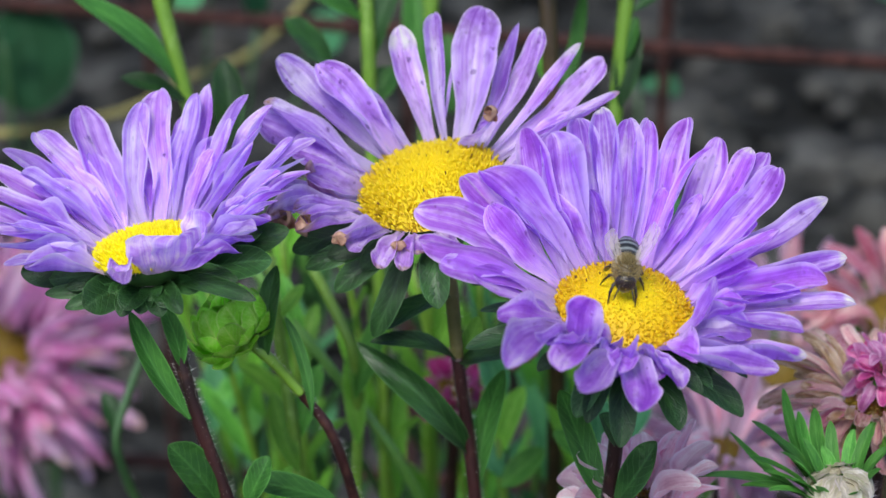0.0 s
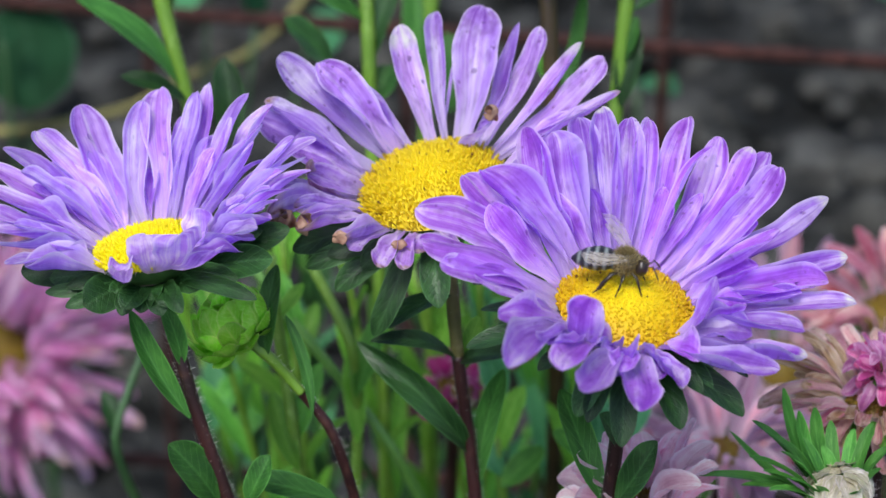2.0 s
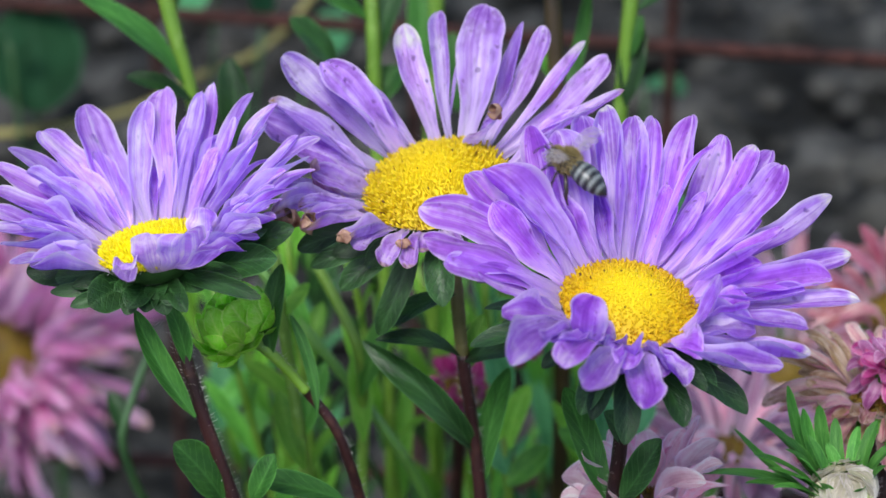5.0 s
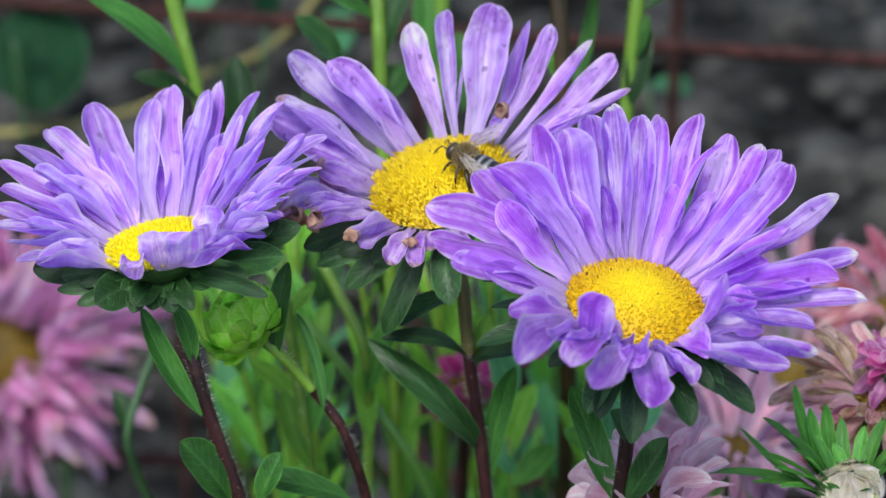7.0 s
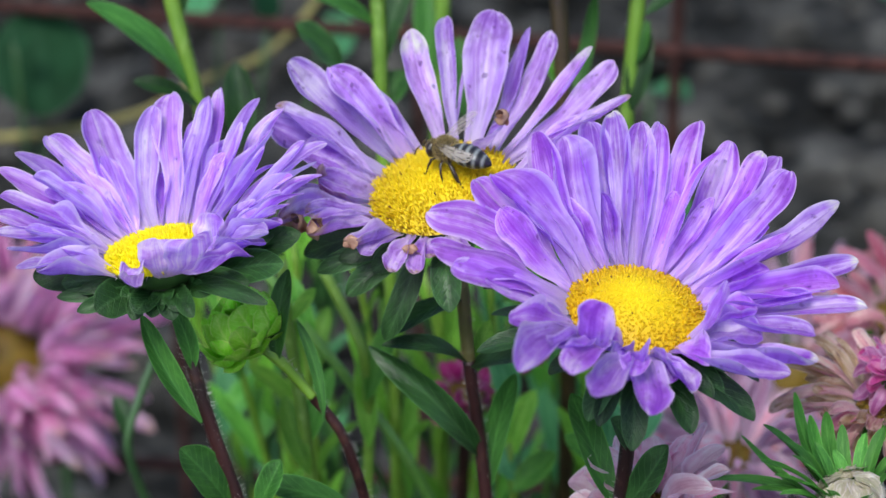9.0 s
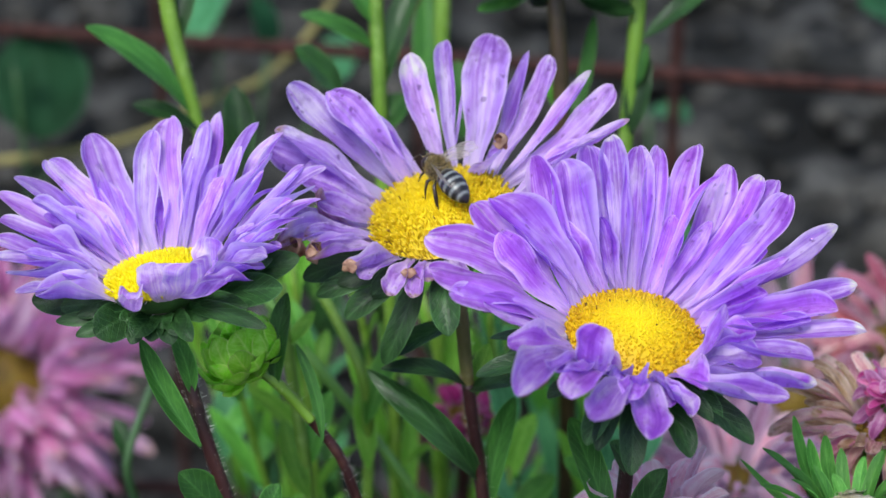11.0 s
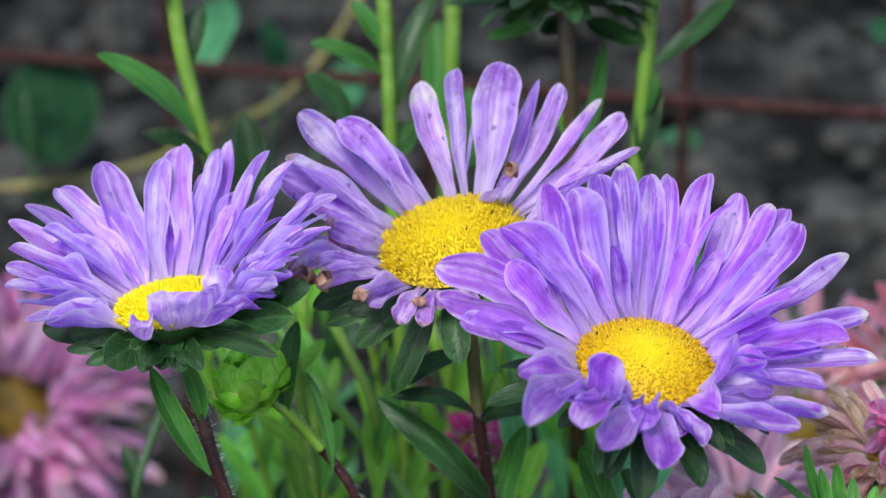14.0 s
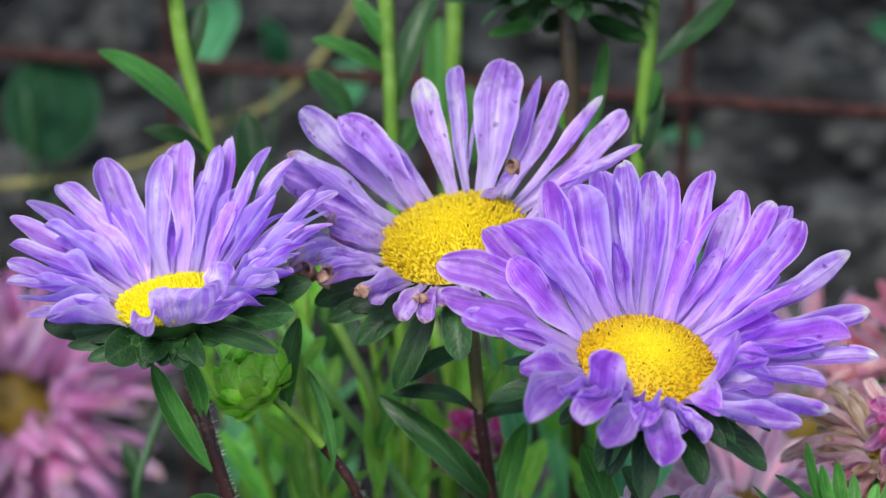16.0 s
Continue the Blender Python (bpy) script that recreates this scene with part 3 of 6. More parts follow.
# ---- rusty wire fence ----
def fence():
    f = thing("fence", (0.0993, 0.3943,0.0), "rusty brown welded wire mesh fence behind the flower bed", "fence")
    o = np.array(f.location)
    bars = (
        ("horizontal_wire", (-0.4052, 0.6285, 0.3124), (0.3124, 0.3037, 0.3726), 3.1),
        ("horizontal_wire", (-0.4052, 0.5306, 0.1012), (0.3124, 0.2355, 0.2253), 3.1),
    )
    for nm, a, b, r in bars:
        line = np.linspace(a, b, 24) - o
        part(nm, tube(nm, line, r * MM, r * MM, 10, 0.1, 3), RUST, f)
    for a, b in (((0.1000, 0.4801, 0.5201), (0.1000, 0.3138, 0.1613)), ((-0.0169, 0.5392, 0.5121), (-0.0169, 0.3619, 0.1295)), ((-0.1509, 0.6046, 0.5033), (-0.1509, 0.4150, 0.0943)), ((0.2061, 0.4324, 0.5265), (0.2061, 0.2750, 0.1869))):
        a, b = np.array(a), np.array(b)
        b[0], b[1] = a[0], a[1]
        a[2], b[2] = 0.75, -0.02
        line = np.linspace(a, b, 20) - o
        part("vertical_wire", tube("vertical_wire", line, 2.8 * MM, 2.8 * MM, 10, 0.1, 5), RUST, f)


fence()


# ---- the three lavender asters ----

def foot(point):
    """The place on the ground below a point."""
    return (point[0], point[1], 0.0)


front_plant = thing("aster_plant", (0.0357, -0.0225,0.0), "lavender china aster with a golden heart on a maroon stem", "flower", "lavender asters")
front = disc(front_plant, (0.0380, -0.0177, 0.4448), (0.0975, -0.2105, 0.9727), 14.2, FLORET_GOLD, 1900, 0.72, 1, 1.3)
front["petal_material"] = LAVENDER.name
fs = stem(front_plant, [(0.0389, -0.0134, 0.4350), (0.0381, -0.0150, 0.4221), (0.0377, -0.0153, 0.4096), (0.0366, -0.0145, 0.3947), (front_plant.location.x, front_plant.location.y + 0.02, 0.2), (front_plant.location.x, front_plant.location.y, -0.01)], 1.55, 1.8, STEM_DARK, 420, 1)
petal(front, 146, 38.9, 16.2, 9.7, base=133, bow=0.08, sway=-0.00)
petal(front, 122, 43.3, 18.3, 7.3, base=127, bow=0.06, sway=-0.12)
petal(front, 117, 38.4, 19.0, 8.4, base=115, bow=0.04, sway=-0.10)
petal(front, 106, 41.0, 20.4, 8.7, base=103, bow=0.06, sway=-0.04)
petal(front, 98, 44.0, 20.8, 7.1, base=99, bow=0.06, sway=-0.02, wi=-0.05)
petal(front, 90, 40.4, 20.9, 7.8, base=90, bow=0.10, sway=-0.02)
petal(front, 84, 41.0, 20.9, 5.9, base=82, bow=0.12, sway=0.02, hook=0.2)
petal(front, 73, 45.2, 20.7, 7.4, base=73, bow=0.08, sway=0.02)
petal(front, 62, 38.8, 19.7, 2.8, base=65, bow=0.30, sway=-0.00, tw=60)
petal(front, 62, 42.9, 19.7, 8.2, base=60, bow=-0.08, sway=0.04)
petal(front, 53, 45.2, 18.8, 6.1, base=56, bow=0.06, sway=0.08, wi=-0.05)
petal(front, 49, 46.7, 18.6, 6.6, base=51, bow=-0.02, sway=0.04)
petal(front, 43, 44.8, 18.2, 7.5, base=46, bow=0.06, sway=0.10)
petal(front, 28, 48.6, 16.3, 7.6, base=37, bow=-0.08, sway=-0.00, wi=-0.06)
petal(front, 21, 33.6, 14.8, 7.7, base=33, bow=0.06, sway=0.08)
petal(front, 11, 47.1, 11.1, 5.9, base=26, bow=-0.02, sway=-0.00, wi=-0.04)
petal(front, 5, 42.3, 8.5, 6.3, base=20, bow=0.02, sway=0.02)
petal(front, 1, 36.3, 7.4, 5.4, base=14, bow=-0.04, sway=-0.00)
petal(front, -1, 47.9, 7.0, 6.1, base=7, bow=-0.02, sway=-0.00, wi=-0.08)
petal(front, -13, 37.4, 4.5, 6.2, base=-3, bow=0.02, sway=-0.00)
petal(front, -23, 39.2, 2.8, 8.5, base=-33, bow=0.00, sway=0.08, wi=-0.07)
petal(front, -31, 35.7, 1.5, 6.3, base=-50, bow=0.06, sway=0.22)
petal(front, -14, 17.5, 13.0, 5.1, base=-52, bow=-0.12, sway=-0.00, cup=0.3, roll=0.05)
petal(front, -67, 26.7, -0.6, 6.5, base=-74, bow=0.06, sway=-0.04, wi=-0.05)
petal(front, -89, 34.9, 1.7, 9.3, base=-86, bow=0.08, sway=-0.00, cup=0.32, roll=0.05)
petal(front, -106, 44.3, 11.9, 7.3, base=-98, bow=0.04, sway=-0.02, cup=0.3, roll=0.05)
petal(front, -111, 19.1, 3.0, 5.6, base=-97, bow=0.14, sway=-0.00)
petal(front, -117, 22.9, 17.4, 8.3, base=-117, bow=-0.20, sway=0.04, cup=0.15, roll=0.05)
petal(front, -112, 42.5, 13.9, 8.2, base=-114, bow=0.08, sway=0.02, cup=0.35, roll=0.05)
petal(front, -123, 48.7, 14.6, 8.6, base=-142, bow=0.06, sway=0.04, cup=0.3, roll=0.02)
petal(front, 169, 46.3, 14.2, 9.2, base=151, bow=0.06, sway=0.06, cup=-0.25, tw=0, roll=0.02)
petal(front, 152, 40.9, 16.2, 7.7, base=148, bow=-0.02, sway=-0.00, cup=-0.2, roll=0.02)
petal(front, -179, 44.2, 12.7, 9.5, base=164, bow=0.08, sway=-0.04, cup=-0.3, tw=0, roll=0.02)
petal(front, 161, 32.0, 15.6, 7.0, base=153, bow=0.02, sway=-0.04, cup=-0.2)
petal(front, -171, 40.4, 11.7, 6.8, base=180, bow=0.06, sway=-0.00, cup=-0.25)
petal(front, -165, 34.0, 11.4, 7.0, base=-167, bow=0.04, sway=-0.06, cup=-0.2)
petal(front, -145, 33.7, 9.1, 6.6, base=-150, bow=0.04, sway=-0.02)
petal(front, -121, 37.9, 14.7, 7.5, base=-133, bow=0.04, sway=-0.02, roll=0.05, cup=0.25)
petal(front, -96, 29.2, 6.3, 6.4, base=-91, bow=0.06, sway=-0.02, roll=0.05, cup=0.25)
petal(front, -73, 22.4, -1.1, 5.6, base=-79, bow=0.06, sway=-0.00)
petal(front, 72, 27.3, 13.0, 5.8, base=77, bow=0.06, sway=0.06)
petal(front, 57, 30.0, 13.0, 5.8, base=67, bow=0.06, sway=0.06)
petal(front, 109, 26.2, 12.0, 5.3, base=99, bow=0.06, sway=-0.06)
petal(front, 127, 26.8, 12.0, 5.3, base=114, bow=0.06, sway=-0.04)
petal(front, 76, 39.9, 15.5, 6, base=69, bow=0.03)
petal(front, 83, 37.3, 13.0, 6, base=79, bow=0.04)
petal(front, 112, 34.5, 11.6, 7, base=117, bow=0.06)
petal(front, 51, 37.3, 13.4, 6, base=50, bow=0.05)
petal(front, 36, 34.9, 10.8, 6.5, base=34, bow=0.05)
petal(front, 143, 33.5, 13.3, 8.5, base=151, bow=0.06, sway=0.05)
petal(front, -52, 22.9, 1.8, 6, base=-61, bow=0.12)
petal(front, -16, 27.1, 1.9, 9, base=-35, bow=0.06)
petal(front, -2, 25.1, 4.0, 8.5, base=-16, bow=0.06)
petal(front, -70, 21.8, 0.0, 8, base=-77, bow=0.2)
petal(front, 16, 28.9, 7.8, 8, base=10, bow=0.06)
petal(front, -98, 24.5, 0.8, 9, base=-95, cup=0.3, bow=0.3)
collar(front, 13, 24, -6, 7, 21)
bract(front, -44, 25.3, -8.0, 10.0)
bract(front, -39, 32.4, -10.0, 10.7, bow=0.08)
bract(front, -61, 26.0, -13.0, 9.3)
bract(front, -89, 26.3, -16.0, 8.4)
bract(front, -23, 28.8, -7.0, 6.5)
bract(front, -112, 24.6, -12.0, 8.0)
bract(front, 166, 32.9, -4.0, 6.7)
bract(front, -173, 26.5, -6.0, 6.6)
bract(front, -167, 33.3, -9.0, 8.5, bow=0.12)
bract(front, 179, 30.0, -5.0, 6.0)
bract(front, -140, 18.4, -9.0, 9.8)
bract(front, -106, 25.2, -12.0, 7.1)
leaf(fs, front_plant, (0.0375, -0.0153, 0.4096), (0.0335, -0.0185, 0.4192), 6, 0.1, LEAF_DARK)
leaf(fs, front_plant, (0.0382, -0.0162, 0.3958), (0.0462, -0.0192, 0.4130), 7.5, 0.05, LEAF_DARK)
leaf(fs, front_plant, (0.0352, -0.0145, 0.3947), (0.0255, -0.0092, 0.4203), 7, -0.1, LEAF_NEAR)

mid_plant = thing("aster_plant", (0.0083, 0.0186,0.0), "lavender china aster with dry brown tips and a yellow heart", "flower", "lavender asters")
mid = disc(mid_plant, (-0.0026, 0.0258, 0.4532), (-0.1800, -0.2166, 0.9595), 16.0, FLORET_YELLOW, 2100, 0.85, 2, 2.2)
mid["petal_material"] = LAVENDER_SPECKLED.name
stem(mid_plant, [(-0.0012, 0.0285, 0.4398), (0.0012, 0.0279, 0.4314), (0.0021, 0.0269, 0.4246), (0.0029, 0.0263, 0.4160), (0.0037, 0.0250, 0.4084)], 1.75, 1.55, STEM_MID, 60, 15, "upper_stem", "olive upper stem")
ms = stem(mid_plant, [(0.0035, 0.0248, 0.4105), (0.0042, 0.0248, 0.4032), (0.0051, 0.0251, 0.3969), (0.0080, 0.0232, 0.3714), (mid_plant.location.x, mid_plant.location.y + 0.02, 0.2), (mid_plant.location.x, mid_plant.location.y, -0.01)], 1.5, 1.75, STEM_DARK, 260, 2)
petal(mid, 139, 40.6, 25.3, 9.9, base=125, bow=0.06, sway=-0.06, tw=0)
petal(mid, 136, 29.5, 25.4, 9.1, base=118, bow=0.06, sway=-0.02, tw=0)
petal(mid, 127, 29.1, 18.0, 5.2, base=105, bow=0.06, sway=0.02)
petal(mid, 94, 36.5, 22.0, 6.8, base=86, bow=0.06, sway=-0.02, wi=-0.22, cup=0.2, tw=5)
petal(mid, 81, 40.1, 21.9, 4.1, base=76, bow=0.06, sway=-0.00, tw=25)
petal(mid, 72, 35.2, 15.0, 1.4, base=81, bow=0.06, sway=-0.00)
petal(mid, 66, 43.5, 21.1, 10.9, base=63, bow=0.06, sway=0.04, cup=0.12, tw=0, roll=0.05)
petal(mid, 53, 41.9, 18.6, 7.3, base=53, bow=-0.08, sway=-0.00, cup=0.2, tw=0)
petal(mid, 47, 44.5, 17.0, 7.3, base=44, bow=-0.02, sway=0.02, cup=0.2, hook=0.15)
petal(mid, 36, 48.1, 13.7, 6.2, base=36, bow=0.06, sway=0.10, wi=-0.16, cup=0.2)
petal(mid, 28, 49.3, 11.5, 7.5, base=30, bow=0.00, sway=0.06, cup=0.2)
petal(mid, 16, 47.6, 8.4, 4.7, base=24, bow=0.02, sway=-0.00, wi=0.04)
petal(mid, 156, 37.9, 20.5, 8.9, base=142, bow=0.04, sway=-0.06, wi=0.06)
petal(mid, 160, 40.0, 18.3, 7.1, base=154, bow=-0.06, sway=-0.00, wi=0.06)
petal(mid, 174, 30.5, 14.6, 6.3, base=168, bow=0.02, sway=-0.00)
petal(mid, -170, 32.8, 11.0, 6.2, base=179, bow=0.02, sway=-0.00)
petal(mid, -158, 39.0, 9.5, 5.5, base=-163, bow=0.08, sway=0.06, wi=0.22)
petal(mid, -150, 34.4, 7.2, 5.7, base=-148, bow=0.06, sway=0.04, wi=0.2)
petal(mid, -140, 28.3, 2.9, 6.2, base=-136, bow=0.04, sway=-0.08, wi=0.2)
petal(mid, -120, 26.5, -2.5, 5.4, base=-117, bow=0.06, sway=-0.00, wi=0.1)
petal(mid, -109, 24.2, -4.3, 5.0, base=-108, bow=0.06, sway=-0.00, wi=0.12)
petal(mid, -99, 16.2, -4.0, 4.8, base=-102, bow=0.06, sway=-0.00, wi=0.25)
petal(mid, -175, 27.0, 12.0, 6.3, base=173, bow=0.06, sway=-0.08)
petal(mid, -158, 32.2, 9.5, 5.7, base=-171, bow=0.04, sway=-0.06, wi=0.1)
petal(mid, -134, 27.2, 0.9, 5.4, base=-129, bow=0.06, sway=-0.00)
petal(mid, 123, 30.2, 15.6, 6, base=115, bow=0.04)
petal(mid, 11, 36.7, 1.0, 6.5, base=-6, bow=0.04, wi=0.2)
petal(mid, -2, 33.5, -2.5, 6.5, base=-17, bow=0.06, wi=0.3)
petal(mid, -13, 28.4, -3.8, 6.5, base=-27, bow=0.06)
petal(mid, -32, 23.6, -4.1, 6, base=-42, bow=0.1, wi=0.2)
petal(mid, -53, 22.0, -5.1, 6, base=-55, bow=0.1)
petal(mid, -170, 26.3, 15.4, 5.5, base=-158, bow=-0.25, roll=0.5, wi=0.15, sway=0.1, mat=DRIED)
petal(mid, 19, 17.4, 11.9, 5.5, base=54, bow=0.03)
petal(mid, 159, 31.6, 11.9, 7.5, base=157, bow=0.06)
petal(mid, -102, 19.7, -3.3, 6.5, base=-101, bow=0.15, wi=0.2)
petal(mid, -84, 20.0, -3.3, 6, base=-85, bow=0.15)
petal(mid, 19, 40.6, 4.1, 7, base=2, bow=0.05, wi=0.1)


def shrivelled(head, at, size, turn=0.0):
    """A dead ray rolled up into a small crisp curl (mm, in the head's own space)."""
    rows, cols = 30, 7
    e3 = np.array((math.cos(turn), -0.25, math.sin(turn)))
    e3 = e3 / np.linalg.norm(e3)
    e1 = np.cross(e3, (0.2, 0.9, 0.3))
    e1 = e1 / np.linalg.norm(e1)
    e2 = np.cross(e3, e1)
    g = np.zeros((rows, cols, 3))
    for i in range(rows):
        s = i / (rows - 1)
        a = 0.3 + 8.0 * s
        rad = size * (1.15 - 0.8 * s)
        w = size * (0.3 + 1.0 * math.sin(math.pi * min(1, 0.12 + 0.8 * s)))
        for j in range(cols):
            u = 2 * j / (cols - 1) - 1
            flare = 1 + 0.18 * u * math.sin(2 * a + turn) + 0.06 * math.sin(5 * a + 2 * u)
            g[i, j] = np.array(at) + (e1 * math.cos(a) + e2 * math.sin(a)) * rad * flare * (1 - 0.35 * u * u) + e3 * (u * w + 0.25 * size * math.sin(2 * a))
            g[i, j] += np.array(noise.noise_vector(Vector(g[i, j]) * 0.9 / size + Vector((turn, 0, 0)))) * 0.55 * size
    part("withered_petal", sheet("withered_petal", g * MM), DEAD, head, "rolled brown dead petal")


shrivelled(mid, (16.5, 1.5, 16.5), 1.6, 1.9)
shrivelled(mid, (-34.4, -10.6, 7.1), 1.9, 0.8)
shrivelled(mid, (-31.6, -13.4, 8.0), 2.0, 2.0)
shrivelled(mid, (-27.9, -14.9, 7.1), 2.0, 1.2)
shrivelled(mid, (-20.4, -17.9, 3.9), 1.6, 0.0)
shrivelled(mid, (-8.2, -18.7, -0.4), 1.2, 3.0)
shrivelled(mid, (34.0, 4.6, 0.1), 1.6, 0.7)
shrivelled(mid, (32.4, -2.7, -2.7), 1.4, 2.2)
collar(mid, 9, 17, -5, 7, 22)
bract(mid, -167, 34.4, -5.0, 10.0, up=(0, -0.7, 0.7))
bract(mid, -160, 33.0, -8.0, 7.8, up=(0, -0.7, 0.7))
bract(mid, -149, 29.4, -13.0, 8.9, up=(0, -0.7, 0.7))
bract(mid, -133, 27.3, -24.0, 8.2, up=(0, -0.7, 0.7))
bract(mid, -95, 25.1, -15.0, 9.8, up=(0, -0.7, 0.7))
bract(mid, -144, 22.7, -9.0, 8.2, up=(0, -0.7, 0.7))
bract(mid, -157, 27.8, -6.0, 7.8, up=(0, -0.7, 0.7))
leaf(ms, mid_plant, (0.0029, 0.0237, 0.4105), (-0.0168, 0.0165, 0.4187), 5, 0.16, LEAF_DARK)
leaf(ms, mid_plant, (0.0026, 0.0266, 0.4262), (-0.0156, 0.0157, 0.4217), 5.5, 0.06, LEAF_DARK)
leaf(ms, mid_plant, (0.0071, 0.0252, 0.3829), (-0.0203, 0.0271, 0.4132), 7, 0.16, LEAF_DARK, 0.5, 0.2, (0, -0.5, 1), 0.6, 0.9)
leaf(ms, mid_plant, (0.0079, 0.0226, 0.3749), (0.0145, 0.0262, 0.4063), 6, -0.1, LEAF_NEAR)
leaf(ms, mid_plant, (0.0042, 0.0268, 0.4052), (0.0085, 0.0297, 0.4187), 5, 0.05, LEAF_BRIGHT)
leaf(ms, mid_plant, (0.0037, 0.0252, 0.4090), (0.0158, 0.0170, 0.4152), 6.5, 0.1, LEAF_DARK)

left_plant = thing("aster_plant", (-0.0489, -0.0071,0.0), "pale lavender china aster cup with a lemon yellow heart", "flower", "lavender asters")
left = disc(left_plant, (-0.0639, 0.0027, 0.4484), (-0.1447, 0.0394, 0.9887), 12.2, FLORET_LEMON, 1100, 0.8, 3, 2.0)
left["petal_material"] = LAVENDER_PALE.name
ls = stem(left_plant, [(-0.0621, 0.0025, 0.4408), (-0.0602, -0.0003, 0.4324), (-0.0577, -0.0027, 0.4225), (-0.0545, -0.0042, 0.4097), (-0.0485, -0.0059, 0.3894), (left_plant.location.x + 0.015, left_plant.location.y + 0.02, 0.2), (left_plant.location.x + 0.02, left_plant.location.y, -0.01)], 1.45, 1.7, STEM_DARK, 520, 3)
petal(left, 118, 32.9, 25.8, 9.4, base=112, bow=0.04, sway=-0.04, cup=0.2)
petal(left, 139, 32.5, 23.5, 8.2, base=118, bow=0.02, sway=-0.00, cup=0.2)
petal(left, 152, 35.5, 22.1, 7.9, base=128, bow=0.00, sway=-0.00, cup=0.2)
petal(left, 162, 36.0, 20.5, 6.6, base=137, bow=0.00, sway=-0.00, cup=0.2)
petal(left, 174, 33.5, 17.3, 6.1, base=148, bow=0.04, sway=-0.06, cup=0.2)
petal(left, -178, 33.7, 14.5, 5.5, base=160, bow=0.00, sway=-0.00, cup=0.2)
petal(left, -171, 34.1, 11.9, 5.4, base=170, bow=0.06, sway=-0.04, cup=0.2)
petal(left, -164, 32.0, 9.2, 7.2, base=-179, bow=0.06, sway=-0.00, cup=0.2)
petal(left, -156, 31.4, 6.1, 5.1, base=-166, bow=0.06, sway=-0.00, cup=0.2)
petal(left, -152, 27.7, 4.9, 7.8, base=-140, bow=0.04, sway=-0.00, cup=0.2)
petal(left, -159, 21.1, 7.6, 5.4, base=-172, bow=0.06, sway=-0.00, hook=0.25)
petal(left, 140, 30.5, 16.0, 6.3, base=124, bow=0.06, sway=-0.02)
petal(left, 90, 25.5, 25.8, 6.0, base=101, bow=0.06, sway=-0.08, cup=0.2)
petal(left, 94, 29.4, 13.0, 3.6, base=94, bow=0.06, sway=0.02)
petal(left, 85, 33.4, 25.8, 6.6, base=87, bow=0.10, sway=0.04, cup=0.2)
petal(left, 67, 30.2, 25.5, 6.3, base=76, bow=0.06, sway=0.02, cup=0.2)
petal(left, 67, 35.8, 25.5, 5.6, base=67, bow=0.04, sway=0.08)
petal(left, 50, 36.2, 23.5, 5.8, base=55, bow=0.02, sway=-0.00)
petal(left, 40, 37.6, 21.5, 6.0, base=41, bow=-0.02, sway=-0.00)
petal(left, 31, 31.3, 19.5, 5.0, base=48, bow=-0.02, sway=-0.00)
petal(left, 22, 36.3, 16.6, 5.0, base=24, bow=0.00, sway=-0.00)
petal(left, 18, 40.5, 15.7, 5.4, base=13, bow=0.04, sway=-0.00)
petal(left, 4, 37.5, 12.1, 4.9, base=-1, bow=0.02, sway=-0.00)
petal(left, -3, 33.5, 10.2, 4.4, base=-9, bow=0.06, sway=-0.00)
petal(left, -28, 29.6, 6.9, 7.2, base=-21, bow=0.06, sway=-0.00, cup=0.25)
petal(left, -7, 30.2, 8.8, 4.8, base=-16, bow=0.04, sway=-0.00)
petal(left, 41, 26.7, 21.7, 4.3, base=62, bow=-0.04, sway=-0.00)
petal(left, 166, 26.6, 19.6, 5.2, base=132, bow=0.00, sway=-0.00)
petal(left, -171, 27.6, 11.6, 5.1, base=167, bow=0.06, sway=-0.00)
petal(left, 79, 30.7, 16.0, 4.4, base=81, bow=-0.02, sway=-0.00)
petal(left, 67, 26.5, 16.0, 4.6, base=71, bow=0.06, sway=0.04)
petal(left, 50, 23.3, 15.0, 4.1, base=64, bow=0.00, sway=-0.00)
petal(left, 13, 24.5, 9.0, 4.2, base=34, bow=0.02, sway=0.10)
petal(left, -13, 13.7, 9.0, 9.7, base=-55, bow=-0.15, sway=-0.00, tw=-20, cup=0.2, roll=0.05)
petal(left, -58, 19.4, 9.0, 11.7, base=-70, bow=-0.15, sway=-0.06, cup=0.2, roll=0.05)
petal(left, -80, 14.1, 9.0, 9.5, base=-82, bow=-0.15, sway=-0.00, cup=0.2, roll=0.05, tw=0)
petal(left, -89, 35.8, 7.7, 5.2, base=-107, bow=0.06, sway=0.04, roll=0.05, cup=0.15, tw=0)
petal(left, -50, 27.2, 6.0, 8.0, base=-60, bow=-0.10, sway=-0.00, roll=0.05, cup=0.25)
petal(left, 11, 36.9, 13.8, 4.9, base=20, bow=0.02, sway=-0.00)
petal(left, 6, 31.2, 12.7, 4.7, base=28, bow=0.00, sway=-0.02)
petal(left, -2, 28.5, 10.6, 4.6, base=11, bow=0.04, sway=-0.00)
petal(left, -10, 27.5, 7.8, 5.3, base=-8, bow=0.06, sway=-0.00)
petal(left, 2, 22.5, 9.0, 4.0, base=35, bow=0.02, sway=0.02)
petal(left, -22, 22.0, 3.0, 6.4, base=-26, bow=0.06, sway=-0.00)
petal(left, -16, 25.1, 2.0, 6.9, base=-32, bow=0.04, sway=-0.00)
petal(left, -25, 23.2, 0.5, 6.6, base=-45, bow=0.06, sway=-0.00)
petal(left, -9, 28.4, 5.0, 5.8, base=-10, bow=0.06, sway=-0.00)
